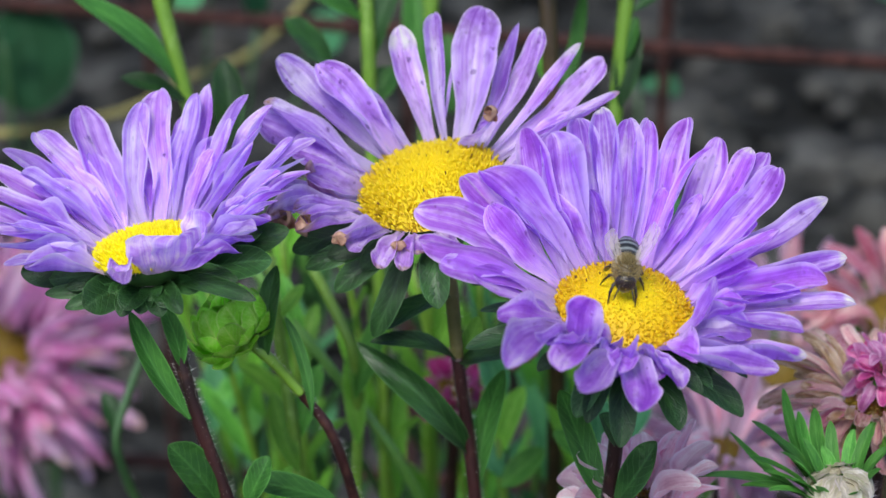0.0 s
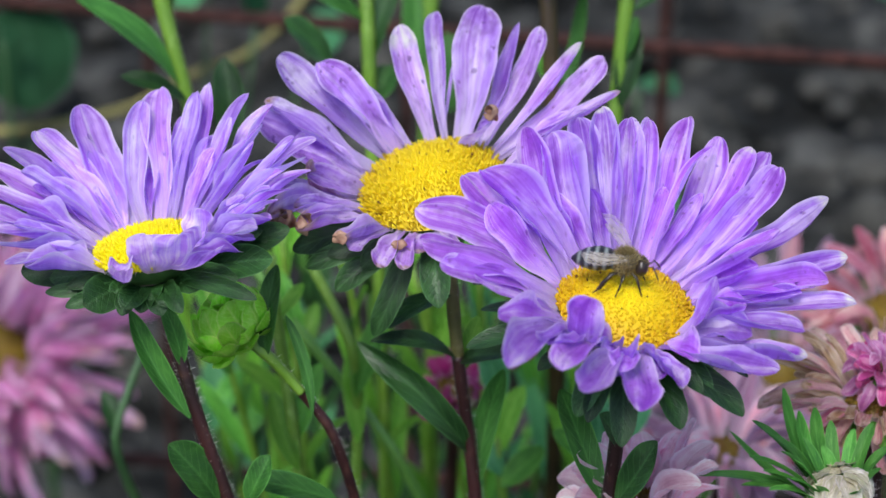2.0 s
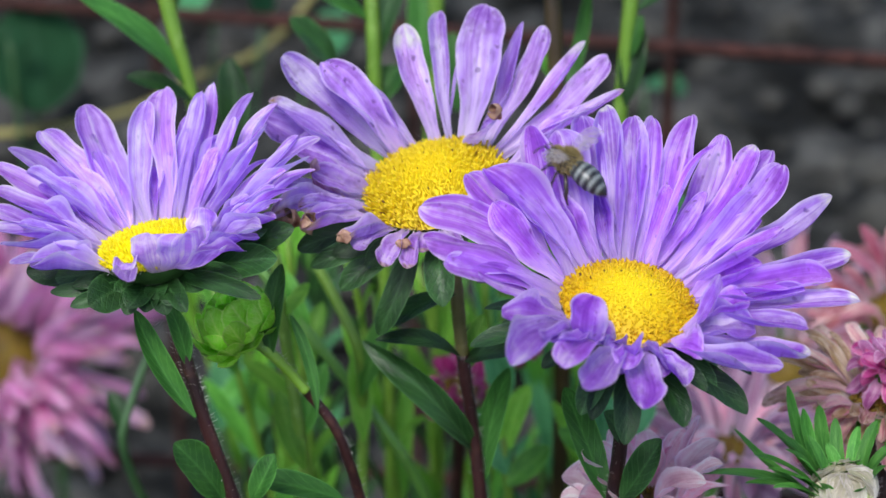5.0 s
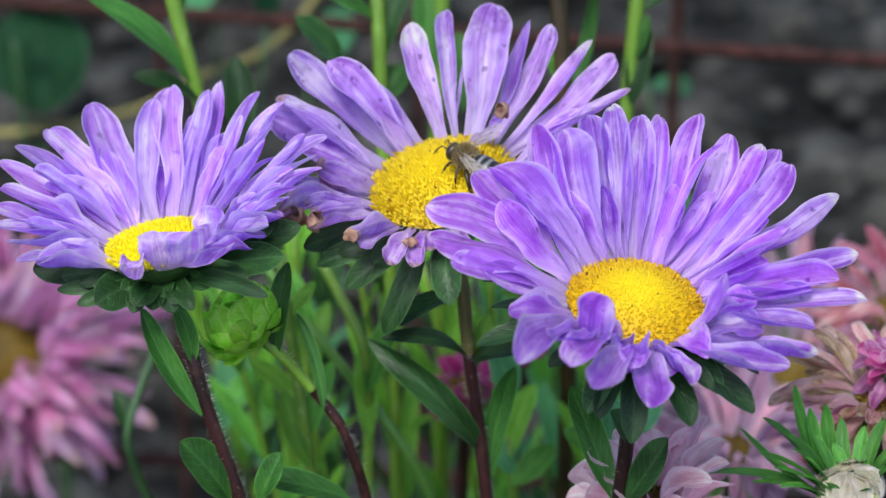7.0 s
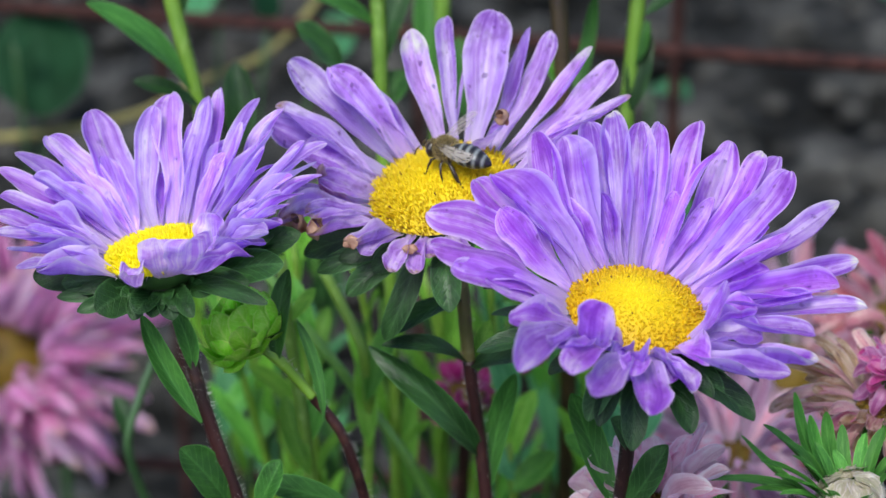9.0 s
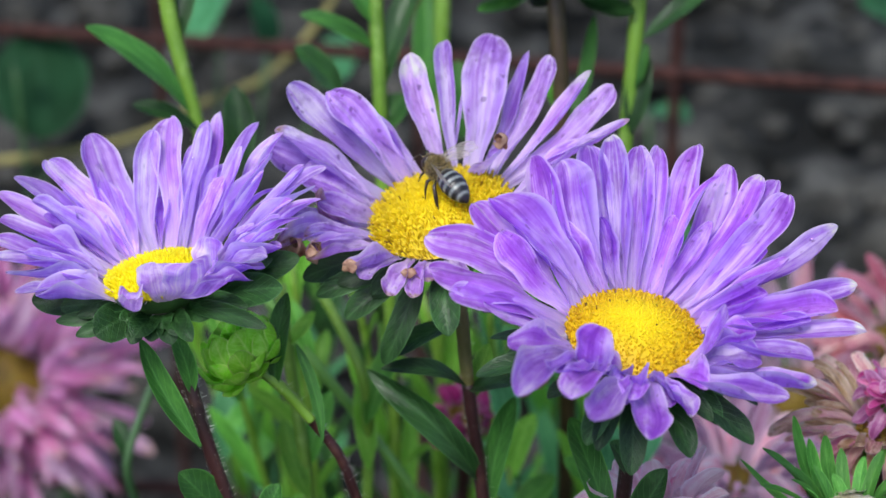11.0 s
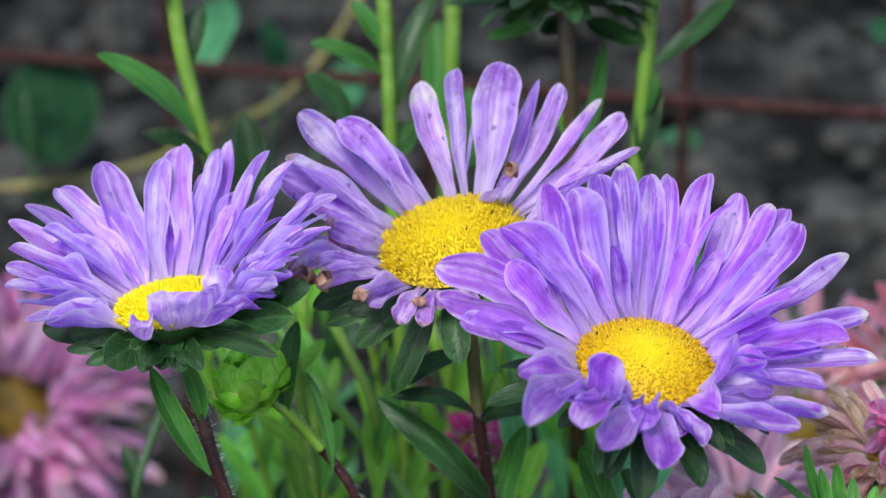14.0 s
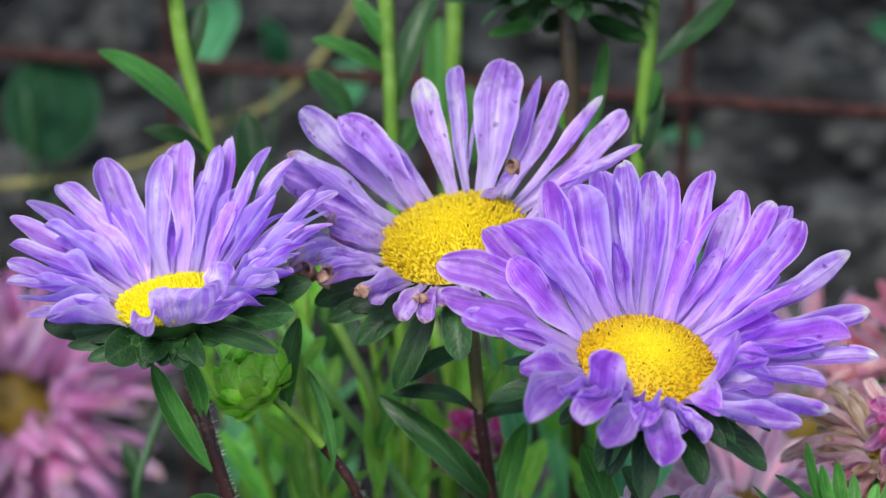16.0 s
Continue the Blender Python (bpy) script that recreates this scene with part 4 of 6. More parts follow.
petal(left, 26, 27.6, 17.0, 4.3, base=51, bow=0.04, sway=0.10)
petal(left, 93, 21.9, 11.1, 5, base=102, bow=0.04)
petal(left, 122, 25.1, 17.1, 6, base=125, bow=0.04)
petal(left, 53, 28.9, 16.2, 5.5, base=59, bow=0.04)
petal(left, 74, 28.3, 20.2, 5.5, base=84, bow=0.02)
petal(left, 123, 20.9, 10.1, 6, base=129, bow=0.05)
petal(left, 156, 27.1, 14.6, 6.5, base=144, bow=0.06)
petal(left, 173, 27.2, 9.8, 7, base=167, bow=0.07)
petal(left, 42, 26.4, 11.0, 5, base=54, bow=0.04, roll=0.5)
petal(left, 30, 30.2, 11.7, 5, base=39, bow=0.05, roll=0.5)
petal(left, 21, 24.0, 7.2, 5.5, base=7, bow=0.05, roll=0.4)
petal(left, -167, 20.7, 5.4, 6.5, base=-164, bow=0.06)
petal(left, 78, 23.8, 11.1, 5, base=89, bow=0.03)
petal(left, -103, 18.7, 1.0, 5.5, base=-106, bow=0.4, hook=-0.3)
collar(left, 6, 12, -3, 5.5, 23)
bract(left, 180, 29.2, -1.0, 11.0, bow=-0.02, up=(0, -0.9, 0.5))
bract(left, -157, 19.7, -3.0, 4.9, up=(0, -0.9, 0.5))
bract(left, -163, 24.2, -4.0, 4.9, up=(0, -0.9, 0.5))
bract(left, -147, 21.8, -6.0, 5.4, up=(0, -0.9, 0.5))
bract(left, -137, 19.1, -6.0, 11.9, bow=0.02, up=(0, -0.9, 0.5))
bract(left, -137, 12.5, -6.0, 6.1, up=(0, -0.9, 0.5))
bract(left, -110, 15.8, -7.0, 8.2, up=(0, -0.9, 0.5))
bract(left, -5, 25.5, 2.0, 6.1, bow=0.02, up=(0, -0.9, 0.5))
bract(left, -2, 31.1, 1.0, 9.5, bow=0.0, up=(0, -0.9, 0.5))
bract(left, -20, 29.3, -2.0, 10.7, bow=0.0, up=(0, -0.9, 0.5))
bract(left, -34, 24.3, -4.0, 6.8, up=(0, -0.9, 0.5))
bract(left, -41, 32.3, -6.0, 5.6, up=(0, -0.9, 0.5))
bract(left, -47, 16.3, -6.0, 5.7, up=(0, -0.9, 0.5))
bract(left, -71, 15.3, -8.0, 7.7, up=(0, -0.9, 0.5))
bract(left, -88, 12.3, -7.0, 7.4, up=(0, -0.9, 0.5))
bract(left, -28, 16.2, -3.0, 8.3, up=(0, -0.9, 0.5))
bract(left, -169, 22.6, -2.0, 8.4, up=(0, -0.9, 0.5))
bract(left, -80, 14.3, -10.0, 6.9, up=(0, -0.9, 0.5))
bract(left, -66, 17.9, -9.0, 6.0, up=(0, -0.9, 0.5))
bract(left, -99, 13.7, -9.0, 7.4, up=(0, -0.9, 0.5))
bract(left, -116, 14.9, -9.0, 6.7, up=(0, -0.9, 0.5))
leaf(ls, left_plant, (-0.0562, -0.0058, 0.4110), (-0.0687, -0.0020, 0.4358), 5.2, -0.04, LEAF_NEAR, 0.6)
leaf(ls, left_plant, (-0.0508, -0.0076, 0.3905), (-0.0609, -0.0091, 0.4063), 9.5, 0.05, LEAF_NEAR)
leaf(ls, left_plant, (-0.0576, -0.0037, 0.4227), (-0.0614, -0.0023, 0.4376), 4.2, 0.02, LEAF_NEAR, 0.5)


# ---- dew ----
def water_material():
    m = Nodes("water")
    m.bsdf.inputs["Transmission Weight"].default_value = 1.0
    m.bsdf.inputs["IOR"].default_value = 1.33
    return m.finish((1.0, 1.0, 1.0), 0.02)


WATER = water_material()


def dew_drop(at, normal, r):
    """A drop of water on a petal: a flattened bead (radius in mm)."""
    bm = bmesh.new()
    bmesh.ops.create_uvsphere(bm, u_segments=14, v_segments=8, radius=r * MM)
    n = Vector(normal).normalized()
    for v in bm.verts:
        v.co = v.co - n * (v.co.dot(n) * (0.45 if v.co.dot(n) > 0 else 0.8))
    me = bpy.data.meshes.new("dew_drop")
    bm.to_mesh(me)
    bm.free()
    me.polygons.foreach_set("use_smooth", [True] * len(me.polygons))
    me.materials.append(WATER)
    ob = new("dew_drop", me)
    ob.location = at
    tagged(ob, "clear drop of water lying on a lavender petal", "water drop", "dew drops")


dew_drop((-0.08018, 0.02731, 0.46497), (0.19, -0.68, 0.71), 0.62)
dew_drop((-0.07938, 0.02675, 0.46422), (0.23, -0.62, 0.75), 0.40)
dew_drop((-0.08791, 0.02234, 0.46313), (0.22, -0.69, 0.69), 0.60)
dew_drop((-0.08269, 0.01245, 0.45894), (0.16, -0.89, 0.42), 0.75)
dew_drop((-0.08371, 0.01410, 0.45917), (-0.32, -0.94, 0.12), 0.40)
dew_drop((-0.06251, 0.02276, 0.46268), (0.04, -0.77, 0.63), 0.50)
dew_drop((-0.06223, 0.02465, 0.46533), (-0.55, -0.67, 0.50), 0.35)
dew_drop((-0.05864, 0.02649, 0.46692), (0.21, -0.79, 0.58), 0.40)
dew_drop((-0.05266, 0.01890, 0.46154), (-0.25, -0.76, 0.59), 0.40)
dew_drop((-0.09187, 0.00556, 0.45777), (0.36, -0.30, 0.88), 0.45)
dew_drop((-0.07797, -0.00837, 0.44891), (0.36, -0.87, -0.35), 0.50)
dew_drop((-0.05527, 0.02589, 0.46416), (0.38, -0.61, 0.70), 0.45)
dew_drop((0.05938, 0.01344, 0.46585), (-0.56, -0.65, 0.51), 0.40)
dew_drop((0.05996, 0.01225, 0.46434), (-0.21, -0.80, 0.56), 0.35)
dew_drop((0.06558, 0.00242, 0.46315), (0.67, -0.71, 0.23), 0.45)
dew_drop((0.07430, -0.01574, 0.44943), (-0.13, -0.27, 0.95), 0.60)
dew_drop((0.07684, -0.01890, 0.45005), (0.15, -0.54, -0.83), 0.65)
dew_drop((0.07987, -0.01712, 0.44809), (-0.15, -0.80, 0.58), 0.55)
dew_drop((0.05184, 0.01786, 0.46985), (-0.49, -0.33, 0.81), 0.45)
dew_drop((0.03680, 0.01092, 0.46821), (-0.81, -0.45, 0.37), 0.35)
dew_drop((0.07741, 0.00202, 0.45775), (-0.08, -0.93, 0.36), 0.45)
dew_drop((0.07865, -0.00224, 0.45696), (0.71, -0.45, -0.53), 0.40)
dew_drop((0.04609, 0.01150, 0.46838), (-0.64, -0.32, 0.70), 0.30)
dew_drop((0.06947, -0.00500, 0.45190), (-0.32, 0.16, 0.93), 0.50)
dew_drop((0.03942, 0.01423, 0.47180), (0.17, -0.60, 0.78), 0.35)
dew_drop((0.06807, 0.00230, 0.46124), (-0.35, -0.37, 0.86), 0.40)
dew_drop((-0.03696, 0.04267, 0.47468), (0.79, -0.02, 0.61), 0.50)
dew_drop((-0.03649, 0.04578, 0.47631), (0.42, -0.38, 0.82), 0.35)
dew_drop((-0.02948, 0.04189, 0.47038), (0.48, -0.55, 0.68), 0.40)
dew_drop((0.00975, 0.04982, 0.47652), (-0.26, -0.79, 0.56), 0.35)

# ---- green bud beside the pale aster ----
bud_plant = thing("aster_plant", (-0.0211, 0.0095,0.0), "green unopened aster bud on a leaning stem", "flower bud")
part_green = stem(bud_plant, [(-0.0452, 0.0116, 0.4224), (-0.0423, 0.0106, 0.4203), (-0.0389, 0.0102, 0.4170), (-0.0352, 0.0102, 0.4123), (-0.0324, 0.0097, 0.4089)], 1.5, 1.15, STEM_GREEN, 40, 14, "upper_stem", "green upper stem")
bs = stem(bud_plant, [(-0.0332, 0.0101, 0.4097), (-0.0311, 0.0108, 0.4064), (-0.0267, 0.0109, 0.3996), (-0.0228, 0.0111, 0.3881), (-0.0204, 0.0124, 0.3765), (bud_plant.location.x + 0.01, bud_plant.location.y + 0.02, 0.2), (bud_plant.location.x + 0.01, bud_plant.location.y, -0.01)], 1.15, 1.35, STEM_DARK, 120, 4)

bud = disc(bud_plant, (-0.0483, 0.0127, 0.4247), (-0.5554, 0.1067, 0.8247), 7.0, FLORET_GREEN, 60, 0.6, 4)
bud["petal_material"] = LAVENDER.name


def bud_scales(head, rings, size, seed, mat, spread=1.0):
    rng = random.Random(seed)
    for k, (count, r, h) in enumerate(rings):
        for i in range(count):
            az = 360 * (i + 0.5 * (k % 2)) / count + rng.uniform(-8, 8)
            bract(head, az, r * spread * rng.uniform(0.9, 1.1), h * rng.uniform(0.9, 1.1), size * rng.uniform(0.85, 1.15), bow=-0.3, mat=mat, fold=0.45)


bud_scales(bud, ((8, 3.5, 7.5), (9, 7.5, 7), (9, 10.5, 3.5), (9, 11.5, -1), (6, 10, -5)), 10.5, 5, LEAF_LIME, 0.9)
leaf(bs, bud_plant, (-0.0404, 0.0093, 0.4175), (-0.0375, 0.0149, 0.4390), 5, 0.04, LEAF_NEAR)
leaf(bs, bud_plant, (-0.0301, 0.0084, 0.4036), (-0.0362, 0.0172, 0.4250), 2.8, 0.04, LEAF_NEAR)
leaf(bs, bud_plant, (-0.0242, 0.0052, 0.3825), (-0.0446, 0.0014, 0.3909), 7, 0.04, LEAF_NEAR)
leaf(bs, bud_plant, (-0.0443, -0.0076, 0.3905), (-0.0387, -0.0067, 0.4020), 6, 0.05, LEAF_NEAR)


# ---- asters behind: tall green stems ----
def tall_stem(points, r, material, leaves, label, seed, low=None):
    top = points[0]
    last = points[-1]
    plant = thing("aster_plant", (last[0], last[1] + 0.02, 0.0), label, "plant", "tall stems behind")
    if low:
        s = stem(plant, points, r, r * 0.7, material, 60, seed)
        stem(plant, list(low) + [(last[0], last[1] + 0.02, -0.01)], r * 0.62, r * 0.6, STEM_DARK, 0, seed + 1, "lower_stem", "maroon lower stem")
    else:
        s = stem(plant, list(points) + [(last[0], last[1] + 0.01, last[2] * 0.5), (last[0], last[1] + 0.02, -0.01)], r, r * 0.75, material, 60, seed)
    for b, t, w, bow, mat in leaves:
        leaf(s, plant, b, t, w, bow, mat)
    return plant


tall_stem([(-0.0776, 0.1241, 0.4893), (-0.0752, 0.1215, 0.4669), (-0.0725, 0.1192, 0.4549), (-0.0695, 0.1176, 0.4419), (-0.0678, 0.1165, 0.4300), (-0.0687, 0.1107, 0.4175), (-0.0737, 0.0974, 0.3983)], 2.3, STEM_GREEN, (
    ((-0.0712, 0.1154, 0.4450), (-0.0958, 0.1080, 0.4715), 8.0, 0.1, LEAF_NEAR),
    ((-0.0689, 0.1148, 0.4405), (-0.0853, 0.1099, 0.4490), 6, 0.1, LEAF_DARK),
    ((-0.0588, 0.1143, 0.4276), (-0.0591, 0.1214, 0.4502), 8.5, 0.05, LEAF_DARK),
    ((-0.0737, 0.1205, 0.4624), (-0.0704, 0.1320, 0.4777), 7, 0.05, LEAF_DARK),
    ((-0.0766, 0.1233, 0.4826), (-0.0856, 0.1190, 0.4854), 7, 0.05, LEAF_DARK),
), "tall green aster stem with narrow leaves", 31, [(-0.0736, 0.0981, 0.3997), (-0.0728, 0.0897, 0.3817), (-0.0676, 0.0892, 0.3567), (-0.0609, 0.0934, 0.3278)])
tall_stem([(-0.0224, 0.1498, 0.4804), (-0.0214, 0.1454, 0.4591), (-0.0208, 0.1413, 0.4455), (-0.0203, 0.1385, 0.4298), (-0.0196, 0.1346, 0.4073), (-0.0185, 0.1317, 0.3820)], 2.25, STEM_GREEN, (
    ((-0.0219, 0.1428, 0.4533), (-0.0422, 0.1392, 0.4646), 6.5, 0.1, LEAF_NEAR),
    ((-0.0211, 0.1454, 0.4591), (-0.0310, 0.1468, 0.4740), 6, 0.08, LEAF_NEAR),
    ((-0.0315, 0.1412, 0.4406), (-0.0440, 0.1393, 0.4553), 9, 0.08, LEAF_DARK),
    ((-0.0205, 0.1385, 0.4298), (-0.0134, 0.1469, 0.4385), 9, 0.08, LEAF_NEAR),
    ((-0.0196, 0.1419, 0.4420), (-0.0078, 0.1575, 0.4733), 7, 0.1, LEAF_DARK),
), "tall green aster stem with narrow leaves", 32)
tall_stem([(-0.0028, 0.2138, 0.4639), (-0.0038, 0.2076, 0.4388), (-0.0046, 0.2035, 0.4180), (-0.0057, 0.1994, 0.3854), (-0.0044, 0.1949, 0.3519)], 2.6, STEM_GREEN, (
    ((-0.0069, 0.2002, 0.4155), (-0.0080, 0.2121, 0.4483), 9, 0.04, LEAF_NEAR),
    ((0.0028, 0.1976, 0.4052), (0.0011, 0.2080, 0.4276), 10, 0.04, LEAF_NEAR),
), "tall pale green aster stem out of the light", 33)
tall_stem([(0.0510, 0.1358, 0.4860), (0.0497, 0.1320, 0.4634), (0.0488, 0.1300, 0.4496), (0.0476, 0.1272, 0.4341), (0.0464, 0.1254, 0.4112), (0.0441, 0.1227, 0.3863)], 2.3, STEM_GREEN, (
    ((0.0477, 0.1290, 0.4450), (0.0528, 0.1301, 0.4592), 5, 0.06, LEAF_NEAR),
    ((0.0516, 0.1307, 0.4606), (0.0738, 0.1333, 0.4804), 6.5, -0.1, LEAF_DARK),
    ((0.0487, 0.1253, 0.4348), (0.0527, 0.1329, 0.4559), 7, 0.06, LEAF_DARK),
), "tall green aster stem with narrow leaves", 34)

# the aster with a dark collar, above the picture for the first part

rear_plant = thing("aster_plant", (0.0322, 0.1227,0.0), "tall lavender aster on a brown stem, seen from below its collar", "flower", "lavender asters")
rear = disc(rear_plant, (0.0270, 0.1344, 0.4829), (0.0000, 0.3465, 0.9380), 13.0, FLORET_YELLOW, 200, 1.0, 6)
rear["petal_material"] = LAVENDER.name
rs = stem(rear_plant, [(0.0270, 0.1317, 0.4770), (0.0281, 0.1291, 0.4644), (0.0293, 0.1255, 0.4446), (0.0306, 0.1219, 0.4178), (0.0320, 0.1209, 0.3871), (rear_plant.location.x, rear_plant.location.y + 0.02, 0.2), (rear_plant.location.x, rear_plant.location.y, -0.01)], 2.4, 2.5, STEM_BROWN, 0, 6)
for i in range(26):
    rng = random.Random(100 + i)
    petal(rear, i * 360 / 26, rng.uniform(34, 40), rng.uniform(2, 10), 7, rows=10, cols=5)
collar(rear, 14, 22, -10, 8, 24)
bract(rear, -178, 21.6, -10.3, 8)
bract(rear, -127, 13.8, -13.1, 8)
bract(rear, -65, 12.1, -10.8, 8)
bract(rear, -14, 19.7, -11.3, 8)
bract(rear, -1, 25.5, -7.3, 8)
bract(rear, -178, 17.0, -6.5, 8)
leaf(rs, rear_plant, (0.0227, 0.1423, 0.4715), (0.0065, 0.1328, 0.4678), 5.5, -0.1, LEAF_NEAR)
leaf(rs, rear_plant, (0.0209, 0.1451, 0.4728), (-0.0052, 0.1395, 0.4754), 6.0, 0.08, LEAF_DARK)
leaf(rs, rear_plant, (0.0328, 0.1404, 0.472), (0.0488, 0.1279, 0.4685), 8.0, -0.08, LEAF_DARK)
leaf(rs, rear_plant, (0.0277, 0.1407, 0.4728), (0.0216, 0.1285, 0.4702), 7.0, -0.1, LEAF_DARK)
leaf(rs, rear_plant, (0.0303, 0.1261, 0.4411), (0.0239, 0.1268, 0.4523), 5, 0.05, LEAF)
leaf(rs, rear_plant, (0.0311, 0.1228, 0.4341), (0.0385, 0.1333, 0.4662), 4, -0.1, LEAF_NEAR)


# ---- thicket of green stems and leaves below the flowers ----
def thicket():
    rng = random.Random(77)
    for i in range(34):
        d = rng.uniform(0.54, 0.76)
        x = (rng.uniform(440, 1240) - 784) * d / 3688.4
        y = -0.41 + d * 0.96
        top = 0.64 - d * rng.uniform(0.41, 0.49)
        plant = thing("aster_plant", (x, y + 0.02, 0), "leafy green aster shoot in the thicket", "plant", "green shoots")
        lean = rng.uniform(-0.06, 0.035)
        pts = [(x + lean, y - 0.01, top), (x + lean * 0.6, y, top * 0.75), (x + lean * 0.2, y + 0.01, top * 0.4), (x, y + 0.02, -0.01)]
        tone = rng.random()
        mat = LEAF_BRIGHT if tone > 0.7 else LEAF if tone > 0.4 else LEAF_TEAL if tone > 0.15 else LEAF_DARK
        s = stem(plant, pts, 0.9, 1.7, STEM_GREEN if tone > 0.35 else STEM_SHOOT if tone > 0.12 else STEM_DARK, 0, 200 + i)
        line = curve_through(pts, 12)
        for k in range(10):
            q = line[int(k * 2.1)]
            a = k * 2.4 + rng.uniform(-0.4, 0.4)
            ln = rng.uniform(0.030, 0.056) * (0.6 + 0.05 * k)
            out = rng.uniform(0.18, 0.55)
            tip = q + np.array((math.cos(a) * ln * out, math.sin(a) * ln * out, ln * rng.uniform(0.55, 0.98)))
            leaf(s, plant, q, tip, rng.uniform(3.6, 6.6), rng.uniform(0.03, 0.16), mat, 0.3, 0.1)


thicket()


def shoot(points, r, material, leaves, label, seed):
    """A single shoot of the thicket through the given places, with its own leaves."""
    last = points[-1]
    plant = thing("aster_plant", (last[0], last[1] + 0.02, 0.0), label, "plant", "green shoots")
    s = stem(plant, list(points) + [(last[0], last[1] + 0.01, last[2] * 0.5), (last[0], last[1] + 0.02, -0.01)], r, r * 1.2, material, 30, seed)
    for b, t, w, bow, mat in leaves:
        leaf(s, plant, b, t, w, bow, mat)


shoot([(-0.051, 0.0955, 0.4002), (-0.0373, 0.0879, 0.3836), (-0.0254, 0.086, 0.3674), (-0.0124, 0.0829, 0.3488), (-0.0056, 0.086, 0.3316)], 1.35, STEM_SHOOT, (
    ((-0.0373, 0.0879, 0.3836), (-0.0434, 0.0949, 0.3988), 4.5, 0.08, LEAF),
    ((-0.0254, 0.086, 0.3674), (-0.0176, 0.0899, 0.3877), 5.5, 0.1, LEAF_BRIGHT),
), "leaning olive green aster shoot with narrow leaves", 401)
shoot([(-0.0439, 0.0696, 0.4156), (-0.0428, 0.0642, 0.4039), (-0.0407, 0.062, 0.3872), (-0.0381, 0.0584, 0.3675), (-0.0366, 0.0595, 0.3462)], 1.5, STEM_GREEN, (
    ((-0.0422, 0.063, 0.4013), (-0.0353, 0.0666, 0.4091), 4.0, 0.06, LEAF_BRIGHT),
    ((-0.0381, 0.0584, 0.3675), (-0.0316, 0.067, 0.3861), 6.0, 0.08, LEAF),
    ((-0.0374, 0.0553, 0.3609), (-0.044, 0.0639, 0.3795), 6.0, 0.08, LEAF_BRIGHT),
), "upright bright green aster shoot", 402)
shoot([(-0.0344, 0.0865, 0.4044), (-0.0289, 0.0822, 0.3949), (-0.0247, 0.0784, 0.3868), (-0.0229, 0.0797, 0.3657), (-0.024, 0.0773, 0.3369)], 1.4, STEM_GREEN, (
    ((-0.0234, 0.0765, 0.3709), (-0.015, 0.0822, 0.3949), 6.5, 0.08, LEAF),
    ((-0.0228, 0.0758, 0.3574), (-0.0251, 0.086, 0.3794), 6.0, 0.06, LEAF_BRIGHT),
), "upright bright green aster shoot", 403)
shoot([(-0.0847, 0.1226, 0.3639), (-0.0904, 0.1164, 0.3506), (-0.0939, 0.1112, 0.3396), (-0.0919, 0.114, 0.3218), (-0.0892, 0.1191, 0.309)], 1.2, STEM_WEED, (
    ((-0.0933, 0.1109, 0.3388), (-0.0977, 0.1163, 0.3507), 5.0, 0.08, LEAF_DARK),
), "crooked green shoot beside the pink aster", 404)
shoot([(0.0462, 0.0819, 0.3697), (0.0455, 0.0775, 0.36), (0.0444, 0.0773, 0.3478), (0.044, 0.0771, 0.3354)], 1.3, STEM_SHOOT, (
    ((0.0447, 0.0749, 0.3545), (0.0364, 0.0819, 0.3697), 11.0, 0.08, LEAF_TEAL),
    ((0.0455, 0.0756, 0.3559), (0.0546, 0.0814, 0.3683), 11.0, 0.08, LEAF_TEAL),
    ((0.0447, 0.073, 0.3504), (0.0413, 0.0756, 0.368), 10.0, 0.06, LEAF_TEAL),
    ((0.044, 0.0717, 0.3476), (0.0295, 0.0774, 0.3601), 8.0, 0.08, LEAF),
), "leafy pale green shoot behind the front stem", 405)
shoot([(0.0156, 0.1053, 0.3729), (0.0149, 0.0987, 0.3587), (0.0157, 0.0921, 0.3444), (0.0175, 0.094, 0.3248)], 1.3, STEM_GREEN, (
    ((0.0152, 0.0974, 0.3558), (0.01, 0.1008, 0.3752), 8.0, 0.08, LEAF_TEAL),
    ((0.0157, 0.0921, 0.3444), (0.0225, 0.0957, 0.3639), 7.0, 0.08, LEAF_BRIGHT),
    ((0.0161, 0.0894, 0.3387), (0.0086, 0.096, 0.353), 8.0, 0.08, LEAF_TEAL),
    ((0.0161, 0.0881, 0.3358), (0.0282, 0.0928, 0.3458), 8.0, 0.08, LEAF),
), "leafy pale green shoot behind the dark stems", 406)


